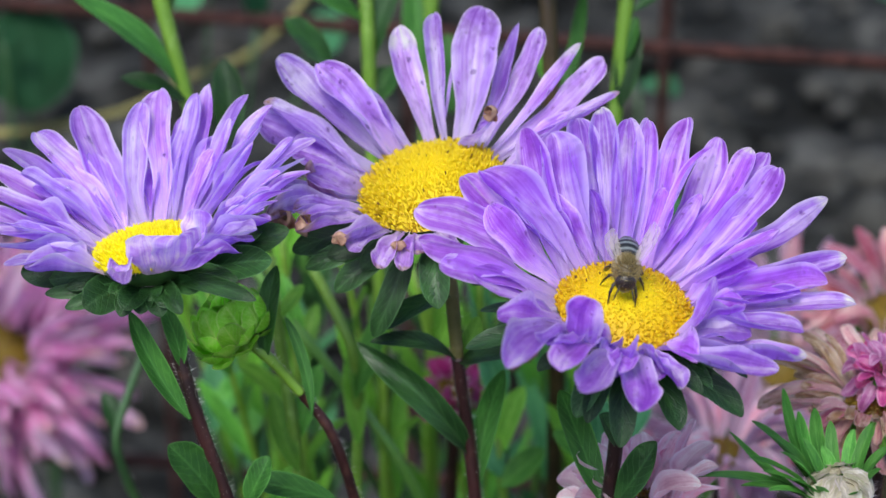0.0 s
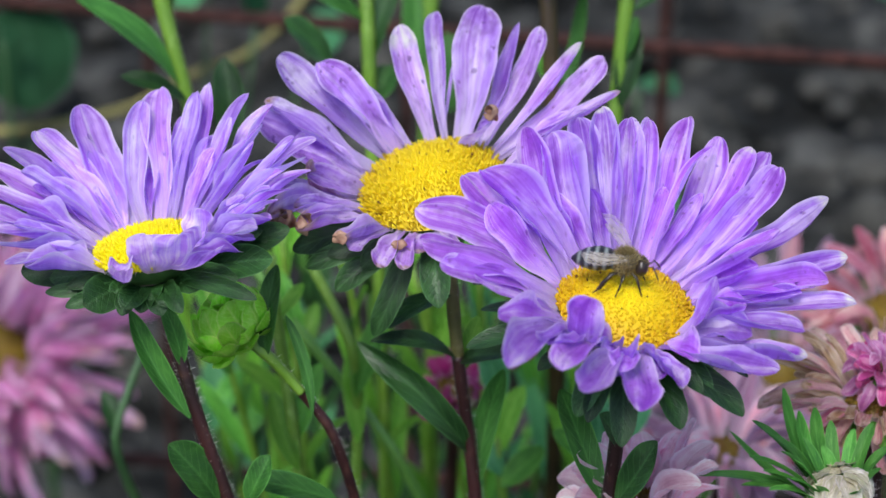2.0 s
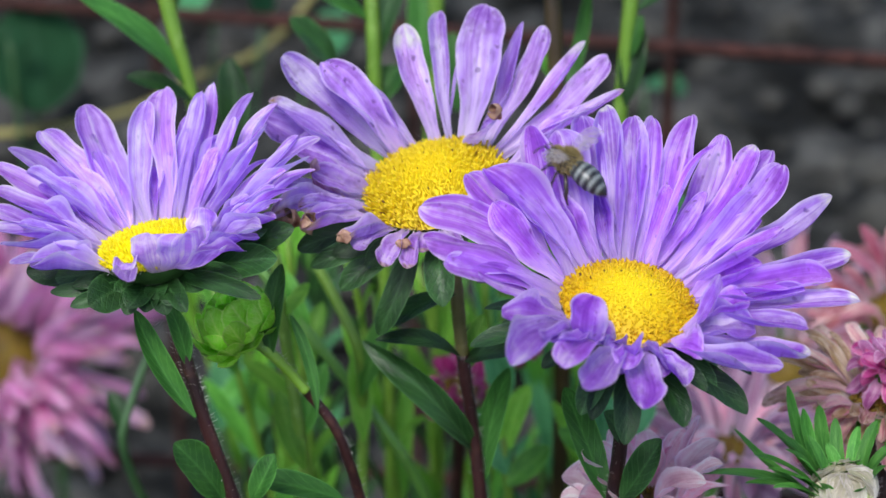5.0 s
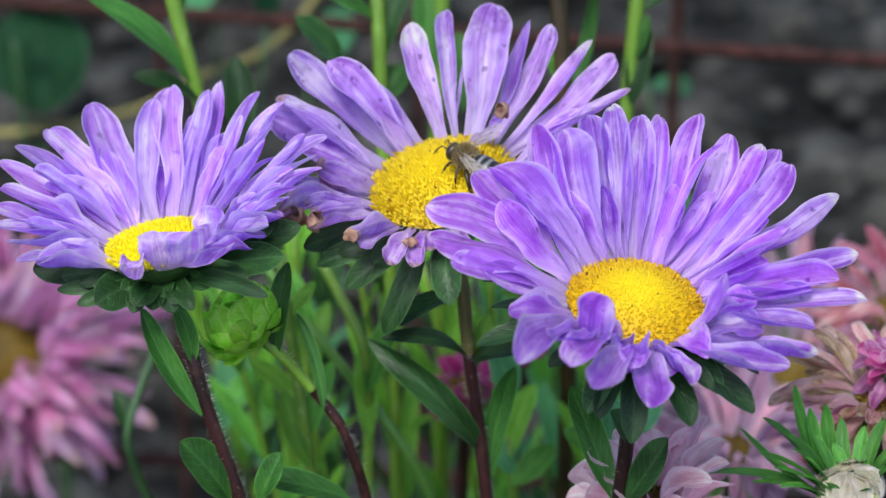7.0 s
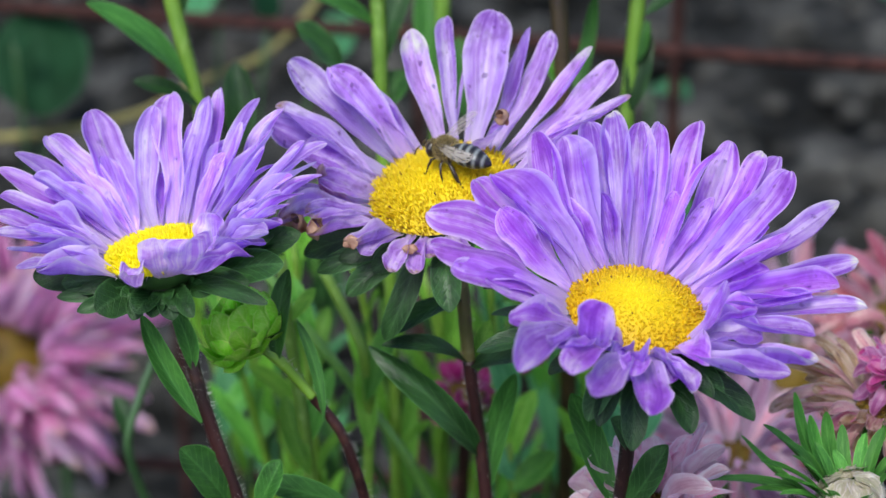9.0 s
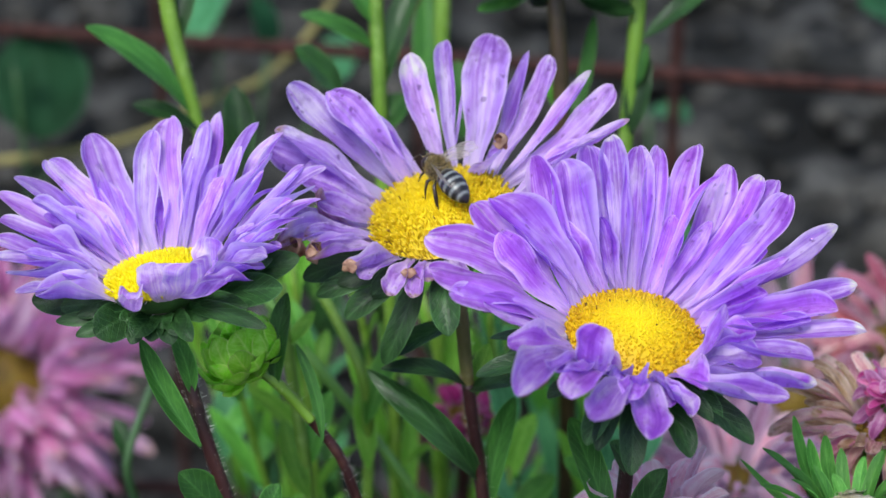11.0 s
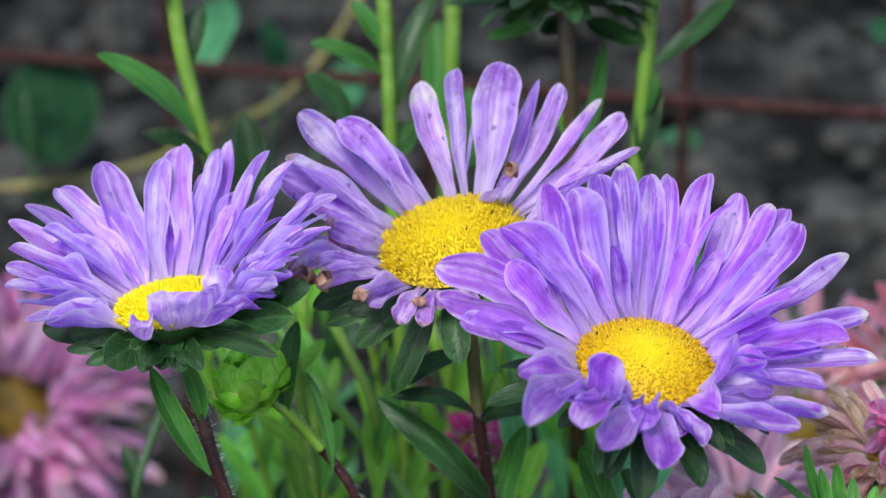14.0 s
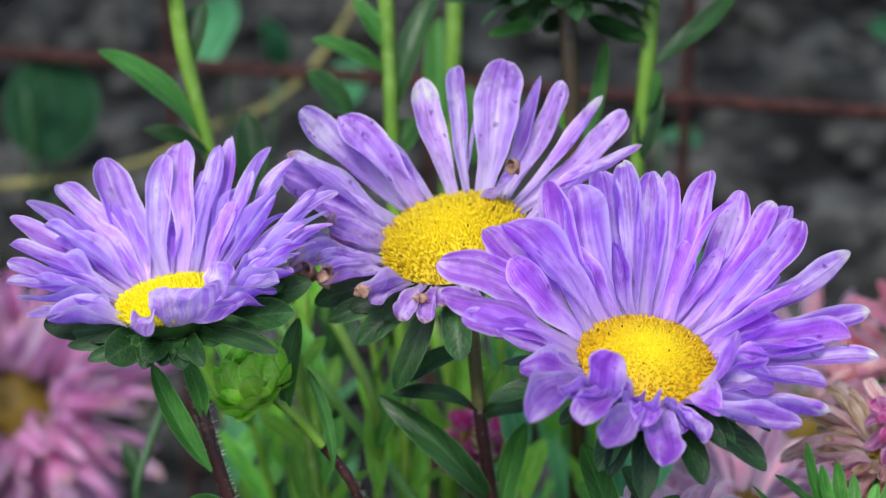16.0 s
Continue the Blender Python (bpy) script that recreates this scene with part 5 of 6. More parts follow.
# ---- pink and magenta asters ----
def pink_aster(centre, axis, radius, petals, count, length, lift, label, florets, seed, width=6.0, droop=8.0, wither=0.0, curl=40, bend=0.1, floret_count=160, short=0.62):
    """A shaggy double aster: rays of several tints in tiers, each turned and bent its own way."""
    rng = random.Random(seed)
    base = (centre[0], centre[1] + 0.02, 0.0)
    plant = thing("aster_plant", base, label, "flower", "pink asters")
    h = disc(plant, centre, axis, radius, florets, floret_count, 1.2, seed)
    n = Vector(axis).normalized()
    under = Vector(centre) - n * radius * 0.45 * MM
    stem(plant, [under, under - n * 0.012 + Vector((0, 0, -0.02)), (base[0], base[1] - 0.005, centre[2] * 0.6), (base[0], base[1], -0.01)], 1.8, 2.2, STEM_DARK, 0, seed)
    for i in range(count):
        k = i % 3
        az = i * 360 / count + rng.uniform(-9, 9)
        petal(h, az, radius + length * rng.uniform(short, 1.12) * (1 - 0.14 * k), lift * k + rng.uniform(-droop, droop), width * rng.uniform(0.6, 1.25),
              base=az + rng.uniform(-24, 24), bow=rng.uniform(-0.08, 0.26), rows=12, cols=5, wi=wither * rng.random(), roll=rng.uniform(-0.3, 0.7),
              tw=rng.uniform(-curl, curl), hook=rng.uniform(-bend, bend), sway=rng.uniform(-0.08, 0.08), mat=rng.choice(petals))
    collar(h, 9, radius + length * 0.45, -radius * 0.6, 7, seed, LEAF)
    return h


pink_aster((-0.185, 0.3508, 0.2394), (0.12, -0.86, 0.5), 15.5, (PINK, PINK_ORCHID, PINK_ORCHID, PINK_MAUVE), 260, 53, 9, "large shaggy pink china aster with an olive brown heart", FLORET_OLIVE, 41, 6.4, 24, 0.12, 90, 0.8, 420, 0.22)
pink_aster((0.1203, 0.2443, 0.2909), (0.05, -0.72, 0.68), 9, (PINK_FADED, CORAL, PINK_MAUVE, PINK_MAUVE), 74, 50, 5, "large faded pink china aster behind the lavender one", FLORET_OLIVE, 42, 5.2, 9, 0.2, 50, 0.2)
pink_aster((0.1379, 0.1622, 0.3514), (-0.1, -0.5, 0.85), 9, (CORAL, PINK_FADED), 44, 22, 6, "deep pink china aster among the others", FLORET_OLIVE, 48, 4.5, 9)
pink_aster((0.1006, 0.0184, 0.4031), (-0.1, -0.30, 0.95), 6, (PINK_DRY, STRAW, STRAW, PINK_FADED), 90, 19, 3.5, "fading pink aster with straw-coloured dry petals", FLORET_OLIVE, 43, 3.0, 5, 0.7, 60, 0.3)
pink_aster((0.1031, 0.0185, 0.4103), (-0.1, -0.45, 0.88), 1.5, (MAGENTA_PINK, PINK), 60, 9, 3, "ruffled deep pink aster among dry petals", FLORET_OLIVE, 49, 3.4, 5, 0.0, 90, 0.6, 20)
pink_aster((0.0444, -0.0041, 0.3861), (0.03, -0.22, 0.97), 7, (PINK_PALE, PINK_PALE, PINK_BLUSH), 50, 13, 8, "pale pink china aster low among the stems", FLORET_OLIVE, 44, 6.2, 4, 0.0, 20, 0.15)
pink_aster((0.0804, 0.1097, 0.3341), (0.1, -0.25, 0.95), 6, (PINK_MAUVE, PINK_MAUVE, PINK_PALE), 60, 26, 7, "mauve pink china aster low among the stems", FLORET_OLIVE, 45, 5.0, 10)
pink_aster((0.004, 0.1169, 0.3505), (0.1, -0.5, 0.85), 5, (MAGENTA,), 34, 8, 3, "small magenta aster deep among the stems", FLORET_OLIVE, 46, 4)
pink_aster((0.0194, 0.1224, 0.3622), (0.1, -0.6, 0.8), 3, (MAGENTA,), 22, 5, 2, "small crimson aster deep among the stems", FLORET_OLIVE, 47, 4, 3)

# ---- bud at the edge, with a collar of narrow green leaves ----

side_plant = thing("aster_plant", (0.0932, -0.0045,0.0), "half-open whitish aster bud in a collar of narrow green leaves", "flower bud")
sidebud = disc(side_plant, (0.0877, -0.0135, 0.3968), (-0.1304, 0.0725, 0.9888), 7.6, FLORET_GREEN, 60, 0.6, 8)
sidebud["petal_material"] = CREAM.name
stem(side_plant, [(0.0884, -0.0122, 0.3948), (0.0910, -0.0113, 0.3778), (side_plant.location.x, side_plant.location.y + 0.01, 0.2), (side_plant.location.x, side_plant.location.y, -0.01)], 1.9, 2.1, STEM_GREEN, 60, 8)
for i in range(30):
    rng = random.Random(300 + i)
    petal(sidebud, i * 137.5 + rng.uniform(-8, 8), rng.uniform(0.8, 3.0), rng.uniform(3.5, 5.5), 4.4, bow=0.24, rows=12, cols=7, cup=0.1, roll=0.05, hook=0.03)
bract(sidebud, 128, 14.9, 21.3, 5, bow=-0.1, mat=LEAF_FRESH)
bract(sidebud, 129, 10.5, 17.0, 5, bow=-0.1, mat=LEAF_FRESH)
bract(sidebud, 103, 11.5, 15.9, 5, bow=-0.1, mat=LEAF_FRESH)
bract(sidebud, 164, 23.2, 14.7, 5, bow=-0.05, mat=LEAF_FRESH)
bract(sidebud, 152, 19.2, 15.5, 5, mat=LEAF_FRESH)
bract(sidebud, -177, 19.2, 11.6, 5, mat=LEAF_FRESH)
bract(sidebud, 162, 14.6, 13.9, 5, mat=LEAF_FRESH)
bract(sidebud, -177, 12.2, 11.9, 4.2, mat=LEAF_FRESH)
bract(sidebud, 178, 30.5, 7.2, 6, mat=LEAF_FRESH)
bract(sidebud, -167, 17.1, 9.3, 5, mat=LEAF_FRESH)
bract(sidebud, -150, 12.6, 7.7, 5, mat=LEAF_FRESH)
bract(sidebud, 43, 13.5, 11.4, 5, mat=LEAF_FRESH)
bract(sidebud, 16, 13.7, 8.0, 5, mat=LEAF_FRESH)
bract(sidebud, 86, 11.1, 12.3, 4.2, mat=LEAF_FRESH)
bract(sidebud, 61, 11.9, 9.9, 4.2, mat=LEAF_FRESH)
bract(sidebud, -156, 17.6, 6.1, 5, mat=LEAF_FRESH)
bract(sidebud, 136, 8.7, 11.4, 4.2, mat=LEAF_FRESH)
bract(sidebud, 105, 7.5, 8.2, 4.2, mat=LEAF_FRESH)
bract(sidebud, -173, 10.0, 9.9, 4.2, mat=LEAF_FRESH)
bract(sidebud, -130, 9.8, 6.4, 4.2, mat=LEAF_FRESH)
bract(sidebud, -67, 8.6, 4.0, 5, mat=LEAF_FRESH)
bract(sidebud, -10, 9.6, 5.5, 5, mat=LEAF_FRESH)
bract(sidebud, -171, 22.0, 6.1, 5, mat=LEAF_FRESH)


# ---- weeds and litter behind ----
def broad_leaf_weed(base, leaves, label, mat=None):
    plant = thing("weed", base, label, "plant", "broad-leaved weeds")
    for i, (tip, root, w) in enumerate(leaves):
        s = stem(plant, [root, ((root[0] + base[0]) / 2, (root[1] + base[1]) / 2, root[2] * 0.6), (base[0], base[1], -0.01)], 1.1, 1.4, STEM_WEED, 0, 60 + i)
        leaf(s, plant, root, tip, w, 0.06, mat or LEAF_BLUE, 0.15, 0.08, (0, -0.8, 0.6), 0.6)


broad_leaf_weed((-0.1963, 0.5020,0.0), (
    ((-0.1928, 0.5108, 0.2842), (-0.2031, 0.5470, 0.3268), 46),
    ((-0.1957, 0.5007, 0.3221), (-0.2046, 0.5083, 0.3266), 9),
), "broad dark green leaves of a low weed, out of focus")
broad_leaf_weed((-0.1231, 0.4997,0.0), (
    ((-0.1260, 0.5044, 0.3299), (-0.1122, 0.5584, 0.3514), 22),
    ((-0.0505, 0.4989, 0.3181), (-0.0607, 0.5453, 0.3231), 16),
    ((-0.0921, 0.5158, 0.3547), (-0.0892, 0.5430, 0.3182), 12),
), "light green rounded leaves of a low weed", LEAF_PALE)
broad_leaf_weed((0.0992, 0.4997,0.0), (
    ((0.1083, 0.4907, 0.3004), (0.0938, 0.5305, 0.2911), 12),
), "light green rounded leaves of a low weed", LEAF_PALE)
broad_leaf_weed((0.2321, 0.4997,0.0), (
    ((0.1864, 0.5137, 0.3499), (0.2212, 0.5487, 0.3305), 16),
), "light green rounded leaves of a low weed", LEAF_PALE)
broad_leaf_weed((-0.0596, 0.1885,0.0), (
    ((-0.0704, 0.1496, 0.3254), (-0.0589, 0.1639, 0.3325), 8),
    ((-0.0527, 0.1562, 0.3396), (-0.0606, 0.1628, 0.3301), 7),
    ((-0.0632, 0.1459, 0.3175), (-0.0553, 0.1606, 0.3253), 8),
), "pale green leaves low in the thicket", LEAF_FRESH)
broad_leaf_weed((-0.1038, 0.331, 0.0), (
    ((-0.0532, 0.2777, 0.2226), (-0.0877, 0.3196, 0.2184), 14),
    ((-0.0686, 0.1498, 0.3274), (-0.06, 0.1711, 0.3257), 7),
    ((-0.0732, 0.2115, 0.3179), (-0.0769, 0.1987, 0.2903), 12),
), "bluish green leaves of a low weed under the thicket", LEAF_TEAL)
for i, spec in enumerate(([(-0.2366, 0.5290, 0.2640), (-0.1818, 0.5318, 0.2702), (-0.1462, 0.5359, 0.2789), (-0.1249, 0.5457, 0.2884), (-0.0924, 0.5563, 0.2992), (-0.0664, 0.5727, 0.3227), (-0.0514, 0.5881, 0.3440)],)):
    tw = thing("twig", (spec[0][0], spec[0][1], 0.0), "dry yellowish stalk lying across behind the flowers", "twig")
    line = curve_through(list(spec) + [(spec[-1][0] + 0.03, spec[-1][1] + 0.2, 0.0)], 8)
    line = np.vstack([np.array([(spec[0][0] - 0.1, spec[0][1] - 0.02, 0.0)]), line]) - np.array(tw.location)
    part("stalk", tube("stalk", line, 2.3 * MM, 1.7 * MM, 8, 0.1, i), DRY, tw)


# ---- the honey bee ----
BMM = 0.00132

def fur_material():
    m = Nodes("bee_fur")
    col = m.ramp(m.island(), [(0.0, (0.20, 0.145, 0.05)), (0.6, (0.38, 0.30, 0.13)), (1.0, (0.60, 0.50, 0.27))])
    return m.finish(col, 0.7, 0.4)


def abdomen_material():
    m = Nodes("bee_abdomen")
    u, v = m.split_uv()
    wave = m.value("SINE", m.value("MULTIPLY", v, 32.0))
    jag = m.value("MULTIPLY", m.value("SUBTRACT", m.noise(m.uv(40.0, 6.0), 1.0, 2.0), 0.5), 1.1)
    col = m.ramp(m.value("ADD", m.value("ADD", m.value("MULTIPLY", wave, 0.5), 0.42), m.value("MULTIPLY", jag, 0.5)), [(0.12, (0.010, 0.010, 0.012)), (0.40, (0.045, 0.046, 0.05)), (0.66, (0.10, 0.11, 0.11)), (0.95, (0.19, 0.215, 0.205))])
    tip = m.ramp(v, [(0.82, (0, 0, 0)), (0.9, (1, 1, 1))])
    col = m.mix(tip, col, (0.012, 0.011, 0.012))
    return m.finish(col, 0.38)


FUR = fur_material()
ABDOMEN = abdomen_material()
BROWN = plain_material("bee_thorax", (0.05, 0.038, 0.02), (0.14, 0.105, 0.05), 900, 0.6, 0.2)
CHITIN = plain_material("bee_chitin", (0.010, 0.008, 0.007), (0.035, 0.022, 0.014), 900, 0.3, 0.2)


def wing_material():
    m = Nodes("bee_wing")
    u, v = m.split_uv()
    vein = m.noise(m.uv(5.0, 3.0), 1.0, 1.0)
    m.finish(m.ramp(vein, [(0.44, (0.66, 0.61, 0.55)), (0.5, (0.20, 0.16, 0.12)), (0.56, (0.66, 0.61, 0.55))]), 0.42, 0.5)
    last = m.out.inputs[0].links[0].from_socket
    clear = m.tree.nodes.new("ShaderNodeBsdfTransparent")
    mx = m.tree.nodes.new("ShaderNodeMixShader")
    mx.inputs[0].default_value = 0.40
    m.join(clear.outputs[0], mx.inputs[1])
    m.join(last, mx.inputs[2])
    m.join(mx.outputs[0], m.out.inputs[0])
    return m.mat


WING = wing_material()


def lathe(name, profile, squash=1.0, k=20):
    """A body of revolution along x; profile rows are (x, radius, z offset) in mm."""
    verts, faces, uvs = [], [], []
    n = len(profile)
    for i, (x, r, z) in enumerate(profile):
        for j in range(k):
            a = 2 * math.pi * j / k
            verts.append((x * BMM, r * math.cos(a) * BMM, (z + r * squash * math.sin(a)) * BMM))
            uvs.append((j / k, i / (n - 1)))
    for i in range(n - 1):
        for j in range(k):
            faces.append((i * k + j, i * k + (j + 1) % k, (i + 1) * k + (j + 1) % k, (i + 1) * k + j))
    faces += [tuple(range(k))[::-1], tuple((n - 1) * k + j for j in range(k))]
    return mesh_of(name, verts, faces, uvs)


def ball(name, c, r, squash=(1, 1, 1), k=10):
    bm = bmesh.new()
    bmesh.ops.create_uvsphere(bm, u_segments=2 * k, v_segments=k, radius=1)
    for v in bm.verts:
        v.co = Vector((c[i] + v.co[i] * r * squash[i] for i in range(3))) * BMM
    me = bpy.data.meshes.new(name)
    bm.to_mesh(me)
    bm.free()
    me.polygons.foreach_set("use_smooth", [True] * len(me.polygons))
    return me


def fuzz(name, me, count, length, seed, keep=lambda c: True):
    """Short hairs standing on a mesh."""
    rng = random.Random(seed)
    polys = [p for p in me.polygons if keep(p.center)]
    verts, faces = [], []
    for i in range(count):
        p = rng.choice(polys)
        ids = [me.vertices[v].co for v in p.vertices]
        w = [rng.random() for _ in ids]
        s = sum((c * q for c, q in zip(ids, w)), Vector()) / sum(w)
        d = (p.normal + Vector([rng.uniform(-0.5, 0.5) for _ in range(3)]) + Vector((-0.25, 0, 0.1))).normalized()
        e = d.cross(Vector((rng.random(), rng.random(), rng.random()))).normalized() * 0.055 * BMM
        o = len(verts)
        verts += [s - e, s + e, s + d * length * rng.uniform(0.6, 1.3) * BMM]
        faces.append((o, o + 1, o + 2))
    return mesh_of(name, verts, faces)


def limb(name, joints, radii):
    pts = np.array(joints, float) * BMM
    verts, faces = [], []
    k = 6
    for a in range(len(pts)):
        t = pts[min(a + 1, len(pts) - 1)] - pts[max(a - 1, 0)]
        t = t / np.linalg.norm(t)
        s = np.cross(t, (0.2, 0.4, 0.9))
        s = s / np.linalg.norm(s)
        o = np.cross(t, s)
        for j in range(k):
            an = 2 * math.pi * j / k
            verts.append(pts[a] + radii[a] * BMM * (math.cos(an) * s + math.sin(an) * o))
    for a in range(len(pts) - 1):
        for j in range(k):
            faces.append((a * k + j, a * k + (j + 1) % k, (a + 1) * k + (j + 1) % k, (a + 1) * k + j))
    return mesh_of(name, verts, faces)


def wing_mesh(name, length, width):
    rows, cols = 12, 5
    g = np.zeros((rows, cols, 3))
    for i in range(rows):
        s = i / (rows - 1)
        w = width * (0.18 + 0.82 * math.sin(math.pi * min(1, 0.12 + s * 0.62)) ** 1.2) * math.sqrt(max(0.0, 1 - max(0, (s - 0.8) / 0.2) ** 2) + 0.01)
        for j in range(cols):
            u = j / (cols - 1)
            g[i, j] = (-length * s, (u * 0.85 - 0.15) * w, 0.12 * math.sin(5 * s) * u)
    return sheet(name, g * BMM)


def honey_bee():
    bee = thing("honey_bee", (0, 0, 0.5), "brown-furred honey bee with a grey-banded abdomen", "bee")
    th = ball("thorax", (1.9, 0, 0.25), 2.0, (1.1, 0.98, 0.98))
    thorax = part("thorax", th, BROWN, bee)
    tagged(part("fur", fuzz("fur", th, 4200, 0.7, 1), FUR, thorax, "tawny fur"), kind="stuff")
    prof = []
    for i in range(25):
        s = i / 24
        r = 2.3 * (math.sin(math.pi * min(1, 0.13 + 0.87 * s)) ** 0.62) * (1 - 0.12 * s) if 0 < s < 1 else (0.7 if s == 0 else 0.15)
        r *= 1 + 0.025 * math.sin(38 * s)
        prof.append((0.5 - 7.2 * s, r, 0.1 - 0.9 * s * s))
    abd = lathe("abdomen", prof, 0.86, 24)
    abdomen = part("abdomen", abd, ABDOMEN, bee, "black abdomen with grey bands")
    tagged(part("fur", fuzz("fur", abd, 900, 0.4, 2, lambda c: c.x > -2.2 * BMM), FUR, abdomen), kind="stuff")
    hd = ball("head", (4.5, 0, -0.35), 1.55, (0.72, 1.08, 1.05))
    head = part("head", hd, CHITIN, bee)
    tagged(part("fur", fuzz("fur", hd, 350, 0.4, 3, lambda c: abs(c.y) < 0.9 * BMM), FUR, head), kind="stuff")
    for s in (-1, 1):
        part("eye", ball("eye", (4.55, s * 1.15, -0.25), 0.85, (0.75, 0.6, 1.15), 8), CHITIN, head, "glossy black eye")
        part("antenna", limb("antenna", ((5.4, s * 0.4, -0.2), (6.3, s * 0.9, 0.5), (7.0, s * 1.3, -0.5), (7.4, s * 1.6, -1.5)), (0.13, 0.12, 0.14, 0.1)), CHITIN, head)
        part("leg", limb("leg", ((3.1, s * 0.9, -1.2), (4.0, s * 1.7, -1.5), (4.6, s * 2.1, -2.9), (4.9, s * 2.1, -3.9), (5.2, s * 2.2, -4.6)), (0.22, 0.27, 0.20, 0.13, 0.09)), CHITIN, bee)
        part("leg", limb("leg", ((2.0, s * 1.1, -1.4), (1.9, s * 2.4, -1.5), (1.6, s * 3.1, -3.0), (1.3, s * 3.3, -3.9), (1.1, s * 3.5, -4.6)), (0.22, 0.29, 0.22, 0.14, 0.09)), CHITIN, bee)
        part("leg", limb("leg", ((1.0, s * 1.2, -1.3), (0.0, s * 2.3, -1.2), (-1.0, s * 2.7, -2.7), (-1.5, s * 2.9, -3.6), (-2.0, s * 3.0, -4.2), (-2.5, s * 3.1, -4.6)), (0.24, 0.34, 0.42, 0.34, 0.16, 0.09)), CHITIN, bee, "thick hind leg with a pollen brush")
    wings = []
    for s in (-1, 1):
        for nm, ln, wd, x in (("forewing", 7.4, 2.7, 2.2), ("hindwing", 5.2, 1.9, 1.3)):
            w = part(nm, wing_mesh(nm, ln, wd * s), WING, bee, "clear veined wing")
            wings.append((w, s, x))
    return bee, wings


bee, bee_wings = honey_bee()


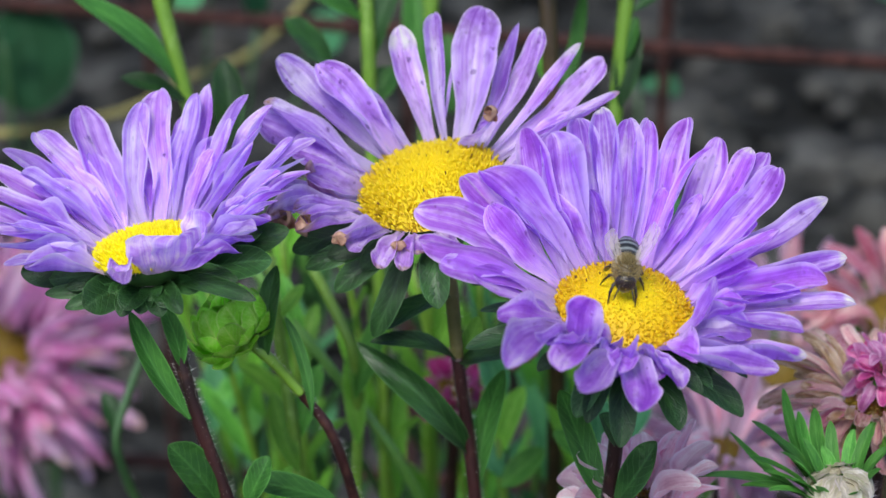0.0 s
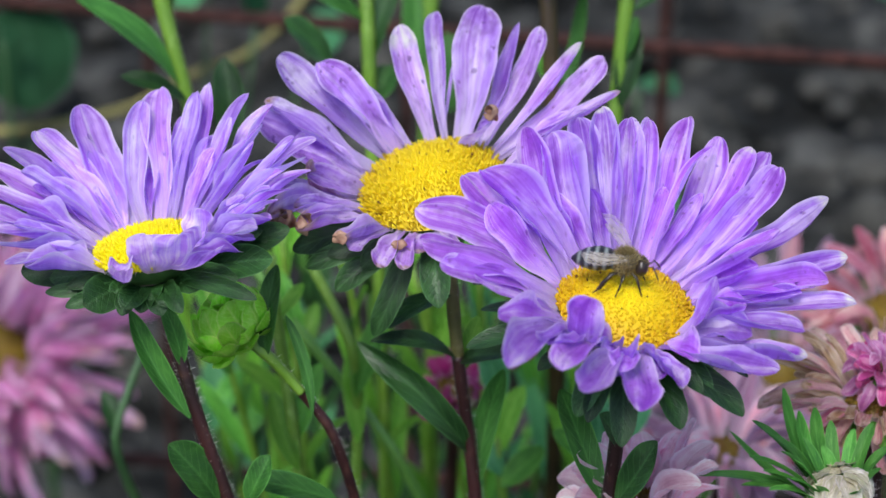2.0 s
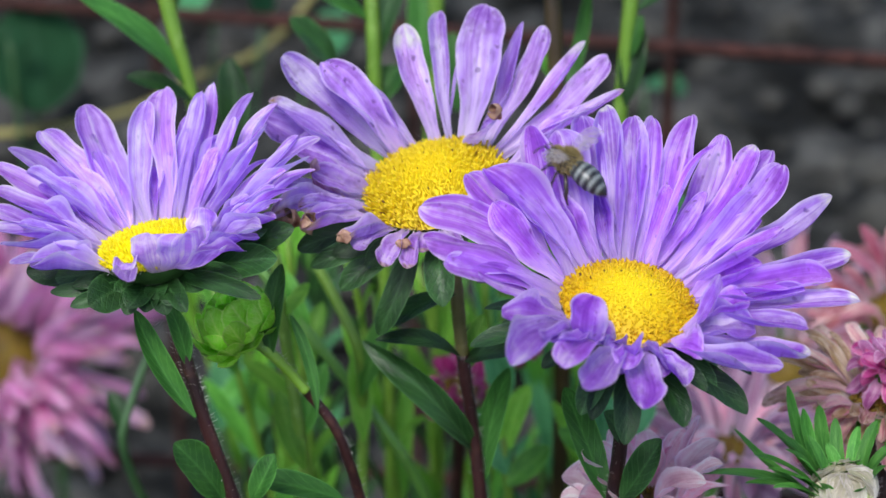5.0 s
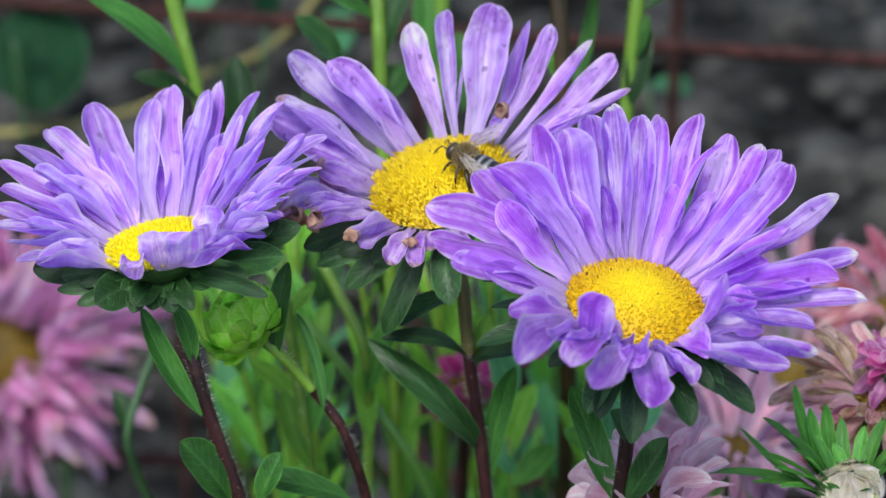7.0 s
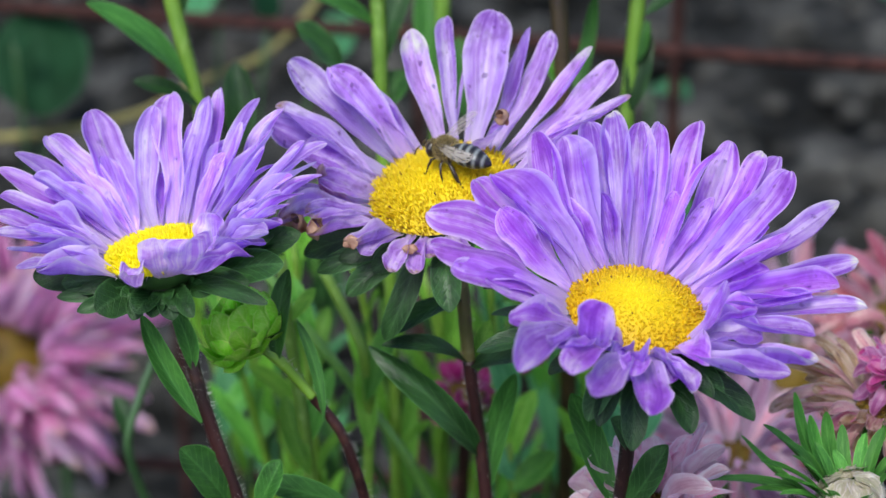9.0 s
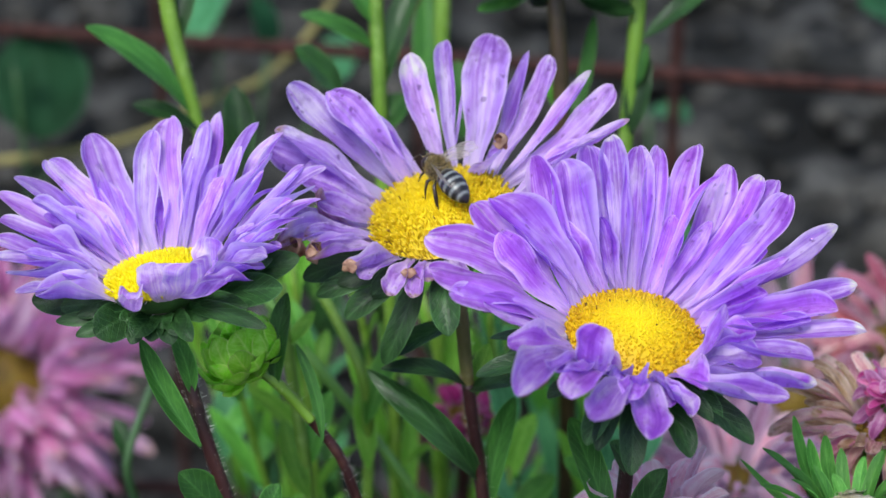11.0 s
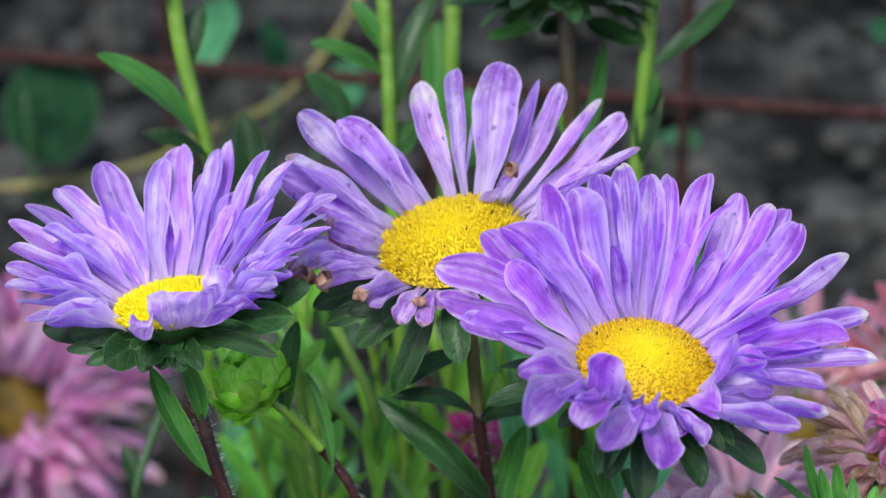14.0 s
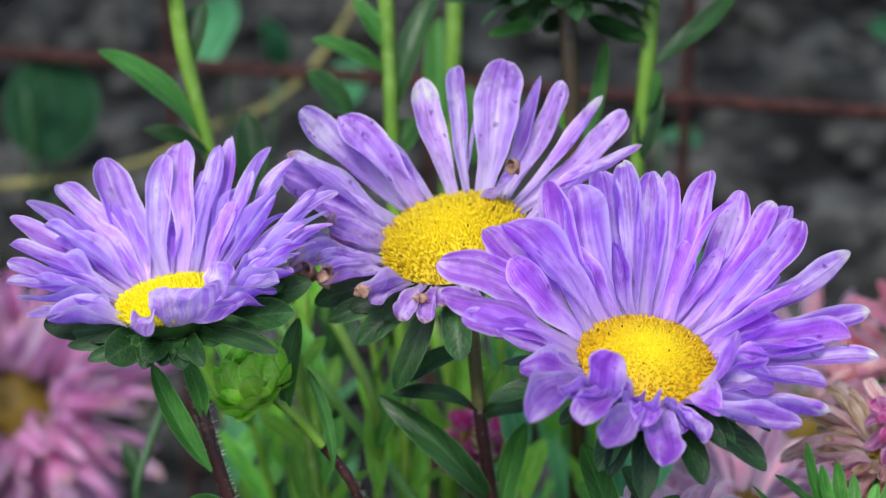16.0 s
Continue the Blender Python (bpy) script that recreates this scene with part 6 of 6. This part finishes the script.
# ---- what moves ----
def motions():
    walk(bee, [
        (0, pose(0.03807, -0.01873, 0.45575, -6.8, 17.0, -95.6)),
        (0.3, pose(0.03725, -0.01939, 0.45569, -5.8, 14.8, -91.0)),
        (0.6, pose(0.03669, -0.01862, 0.45586, -3.6, 12.9, -80.9)),
        (0.9, pose(0.03681, -0.01917, 0.45576, -3.0, 13.5, -78.3)),
        (1.2, pose(0.03666, -0.01810, 0.45595, 5.1, 12.4, -42.5)),
        (1.5, pose(0.03630, -0.01676, 0.45611, 6.1, 12.0, -37.7)),
        (1.8, pose(0.03557, -0.01783, 0.45600, 5.9, 12.1, -38.9)),
        (2.1, pose(0.03519, -0.01885, 0.45583, 12.1, 1.7, -0.9)),
        (2.4, pose(0.03749, -0.01948, 0.45572, 12.0, 4.9, -1.1)),
        (2.7, pose(0.03721, -0.01897, 0.45582, 13.5, -6.8, 23.3)),
        (3, pose(0.04061, -0.01981, 0.45540, 12.9, -3.8, 41.0)),
        (3.3, pose(0.04152, -0.01940, 0.45533, 12.5, -5.7, 46.1)),
        (3.6, pose(0.04176, -0.02007, 0.45512, 12.3, -6.8, 48.1)),
        (3.9, pose(0.04200, -0.01844, 0.45540, 8.7, -18.7, 74.8)),
        (4, pose(0.04321, -0.01741, 0.45524, 7.8, -18.9, 79.6)),
        (4.2, pose(0.04406, -0.01990, 0.45454, 0.8, -21.7, 111.6)),
        (4.7, pose(0.03560, -0.00944, 0.46109, 0.0, -31.2, 130.7)),
        (5.2, pose(0.02121, 0.00634, 0.47132, 0.0, -9.8, 152.2)),
        (5.7, pose(0.00753, 0.02699, 0.46834, 0.0, 11.8, 167.2)),
        (6.3, pose(0.00551, 0.01895, 0.46241, -17.7, -21.9, 147.1)),
        (6.5, pose(0.00566, 0.01878, 0.46230, -17.5, -21.0, 141.8)),
        (6.7, pose(0.00446, 0.01800, 0.46220, -17.1, -16.7, 146.3)),
        (6.9, pose(0.00461, 0.01767, 0.46200, -17.0, -15.3, 142.9)),
        (7.1, pose(0.00453, 0.01884, 0.46258, -17.0, -17.2, 152.0)),
        (7.3, pose(0.00429, 0.02179, 0.46375, -16.0, 3.3, 151.5)),
        (7.5, pose(0.00388, 0.02207, 0.46391, -14.6, 7.4, 166.7)),
        (7.7, pose(0.00466, 0.02281, 0.46397, -14.1, 8.4, 170.6)),
        (7.9, pose(0.00430, 0.02215, 0.46386, -15.0, 6.7, 163.9)),
        (8.1, pose(0.00310, 0.02120, 0.46377, -15.4, 5.6, 159.7)),
        (8.3, pose(0.00252, 0.02129, 0.46388, -15.7, 4.6, 156.3)),
        (8.5, pose(0.00185, 0.02084, 0.46380, -15.3, 5.8, 160.6)),
        (8.7, pose(0.00207, 0.02125, 0.46392, -15.5, 5.4, 159.0)),
        (8.9, pose(0.00071, 0.02287, 0.46452, -16.2, 0.2, 149.1)),
        (9.2, pose(0.00023, 0.02071, 0.46387, -15.7, -7.7, 160.9)),
        (11.3, pose(-0.00213, 0.02253, 0.46443, -16.2, -20.6, 123.8)),
        (11.5, pose(-0.00221, 0.02203, 0.46428, -16.2, -21.3, 123.1)),
        (11.7, pose(-0.00122, 0.02296, 0.46458, -17.0, -20.6, 132.3)),
        (11.9, pose(-0.00081, 0.02224, 0.46439, -16.4, -7.1, 135.1)),
        (12.1, pose(-0.00058, 0.02123, 0.46407, -16.3, -2.1, 136.6)),
        (12.3, pose(0.00007, 0.02180, 0.46424, -16.3, -4.7, 148.0)),
        (12.5, pose(-0.00076, 0.02076, 0.46391, -16.3, -7.2, 152.4)),
        (12.7, pose(-0.00011, 0.02127, 0.46408, -15.9, 3.8, 153.4)),
        (12.9, pose(0.00025, 0.02196, 0.46429, -15.7, 3.9, 156.8)),
        (13.1, pose(-0.00207, 0.02427, 0.46485, -16.3, -5.8, 148.6)),
        (13.3, pose(-0.00362, 0.02636, 0.46504, -15.0, -28.1, 110.5)),
        (13.4, pose(-0.00589, 0.03387, 0.46973, -0.0, -34.5, 75.7)),
        (13.5, pose(0.00309, 0.04525, 0.47732, -0.0, -31.6, 54.2)),
        (13.6, pose(0.01315, 0.06965, 0.48825, 0.0, -33.0, 59.0)),
        (13.7, pose(0.02009, 0.11218, 0.49832, -0.0, -31.4, 72.1)),
        (13.9, pose(0.02703, 0.14105, 0.48932, 6.2, 19.3, 108.3)),
        (14.3, pose(0.02703, 0.14105, 0.48932, 8.2, 18.6, 114.3)),
        (16, pose(0.02703, 0.14105, 0.48932, 16.1, 12.4, 143.3)),
    ])
    # wings: (seconds, spread, lift, turn) in degrees; spread turns the wing out from the body, lift raises it, turn rolls it about its length
    beats = ((0, 24, 40, 10), (0.6, 24, 44, 10), (1.2, 22, 34, 10), (1.8, 30, 30, 25), (2.1, 45, 20, -15), (2.5, 64, 16, -37), (3.0, 70, 14, -37), (3.6, 74, 12, -37), (4.2, 72, 14, -37),
             (4.8, 85, 30, 20), (5.3, 85, -10, 10), (5.8, 70, 20, 20), (6.3, 34, 22, 10), (7.0, 30, 24, 10), (8.0, 26, 24, 10), (9.2, 24, 22, 10),
             (11.3, 40, 14, 30), (11.8, 30, 20, 15), (12.0, 30, 20, 15), (12.6, 24, 40, 10), (13.0, 24, 36, 10), (13.3, 60, 15, 40), (13.5, 85, 30, 20), (13.9, 30, 24, 10), (16, 26, 24, 10))
    for w, s, x in bee_wings:
        own = []
        for t, a, b, c in beats:
            folded = (s < 0 and t < 2.2) or (s > 0 and 6.2 < t < 13.1)
            raised = s < 0 and 6.2 < t < 13.1
            own.append((t, 85, 37, 0) if s < 0 and 2.3 < t < 2.7 else (t, 8, 8, 55) if s > 0 and 11 < t < 11.7 else (t, 13, 5, -26) if folded else (t, a + 2, b + 18, c) if raised else (t, a, b, c))
        rows = [(t, pose(x * BMM, s * 1.0 * BMM, 1.75 * BMM) @ pose(0, 0, 0, 0, 0, -s * spread) @ pose(0, 0, 0, 0, lift, 0) @ pose(0, 0, 0, s * turn)) for t, spread, lift, turn in own]
        walk(w, rows)


motions()
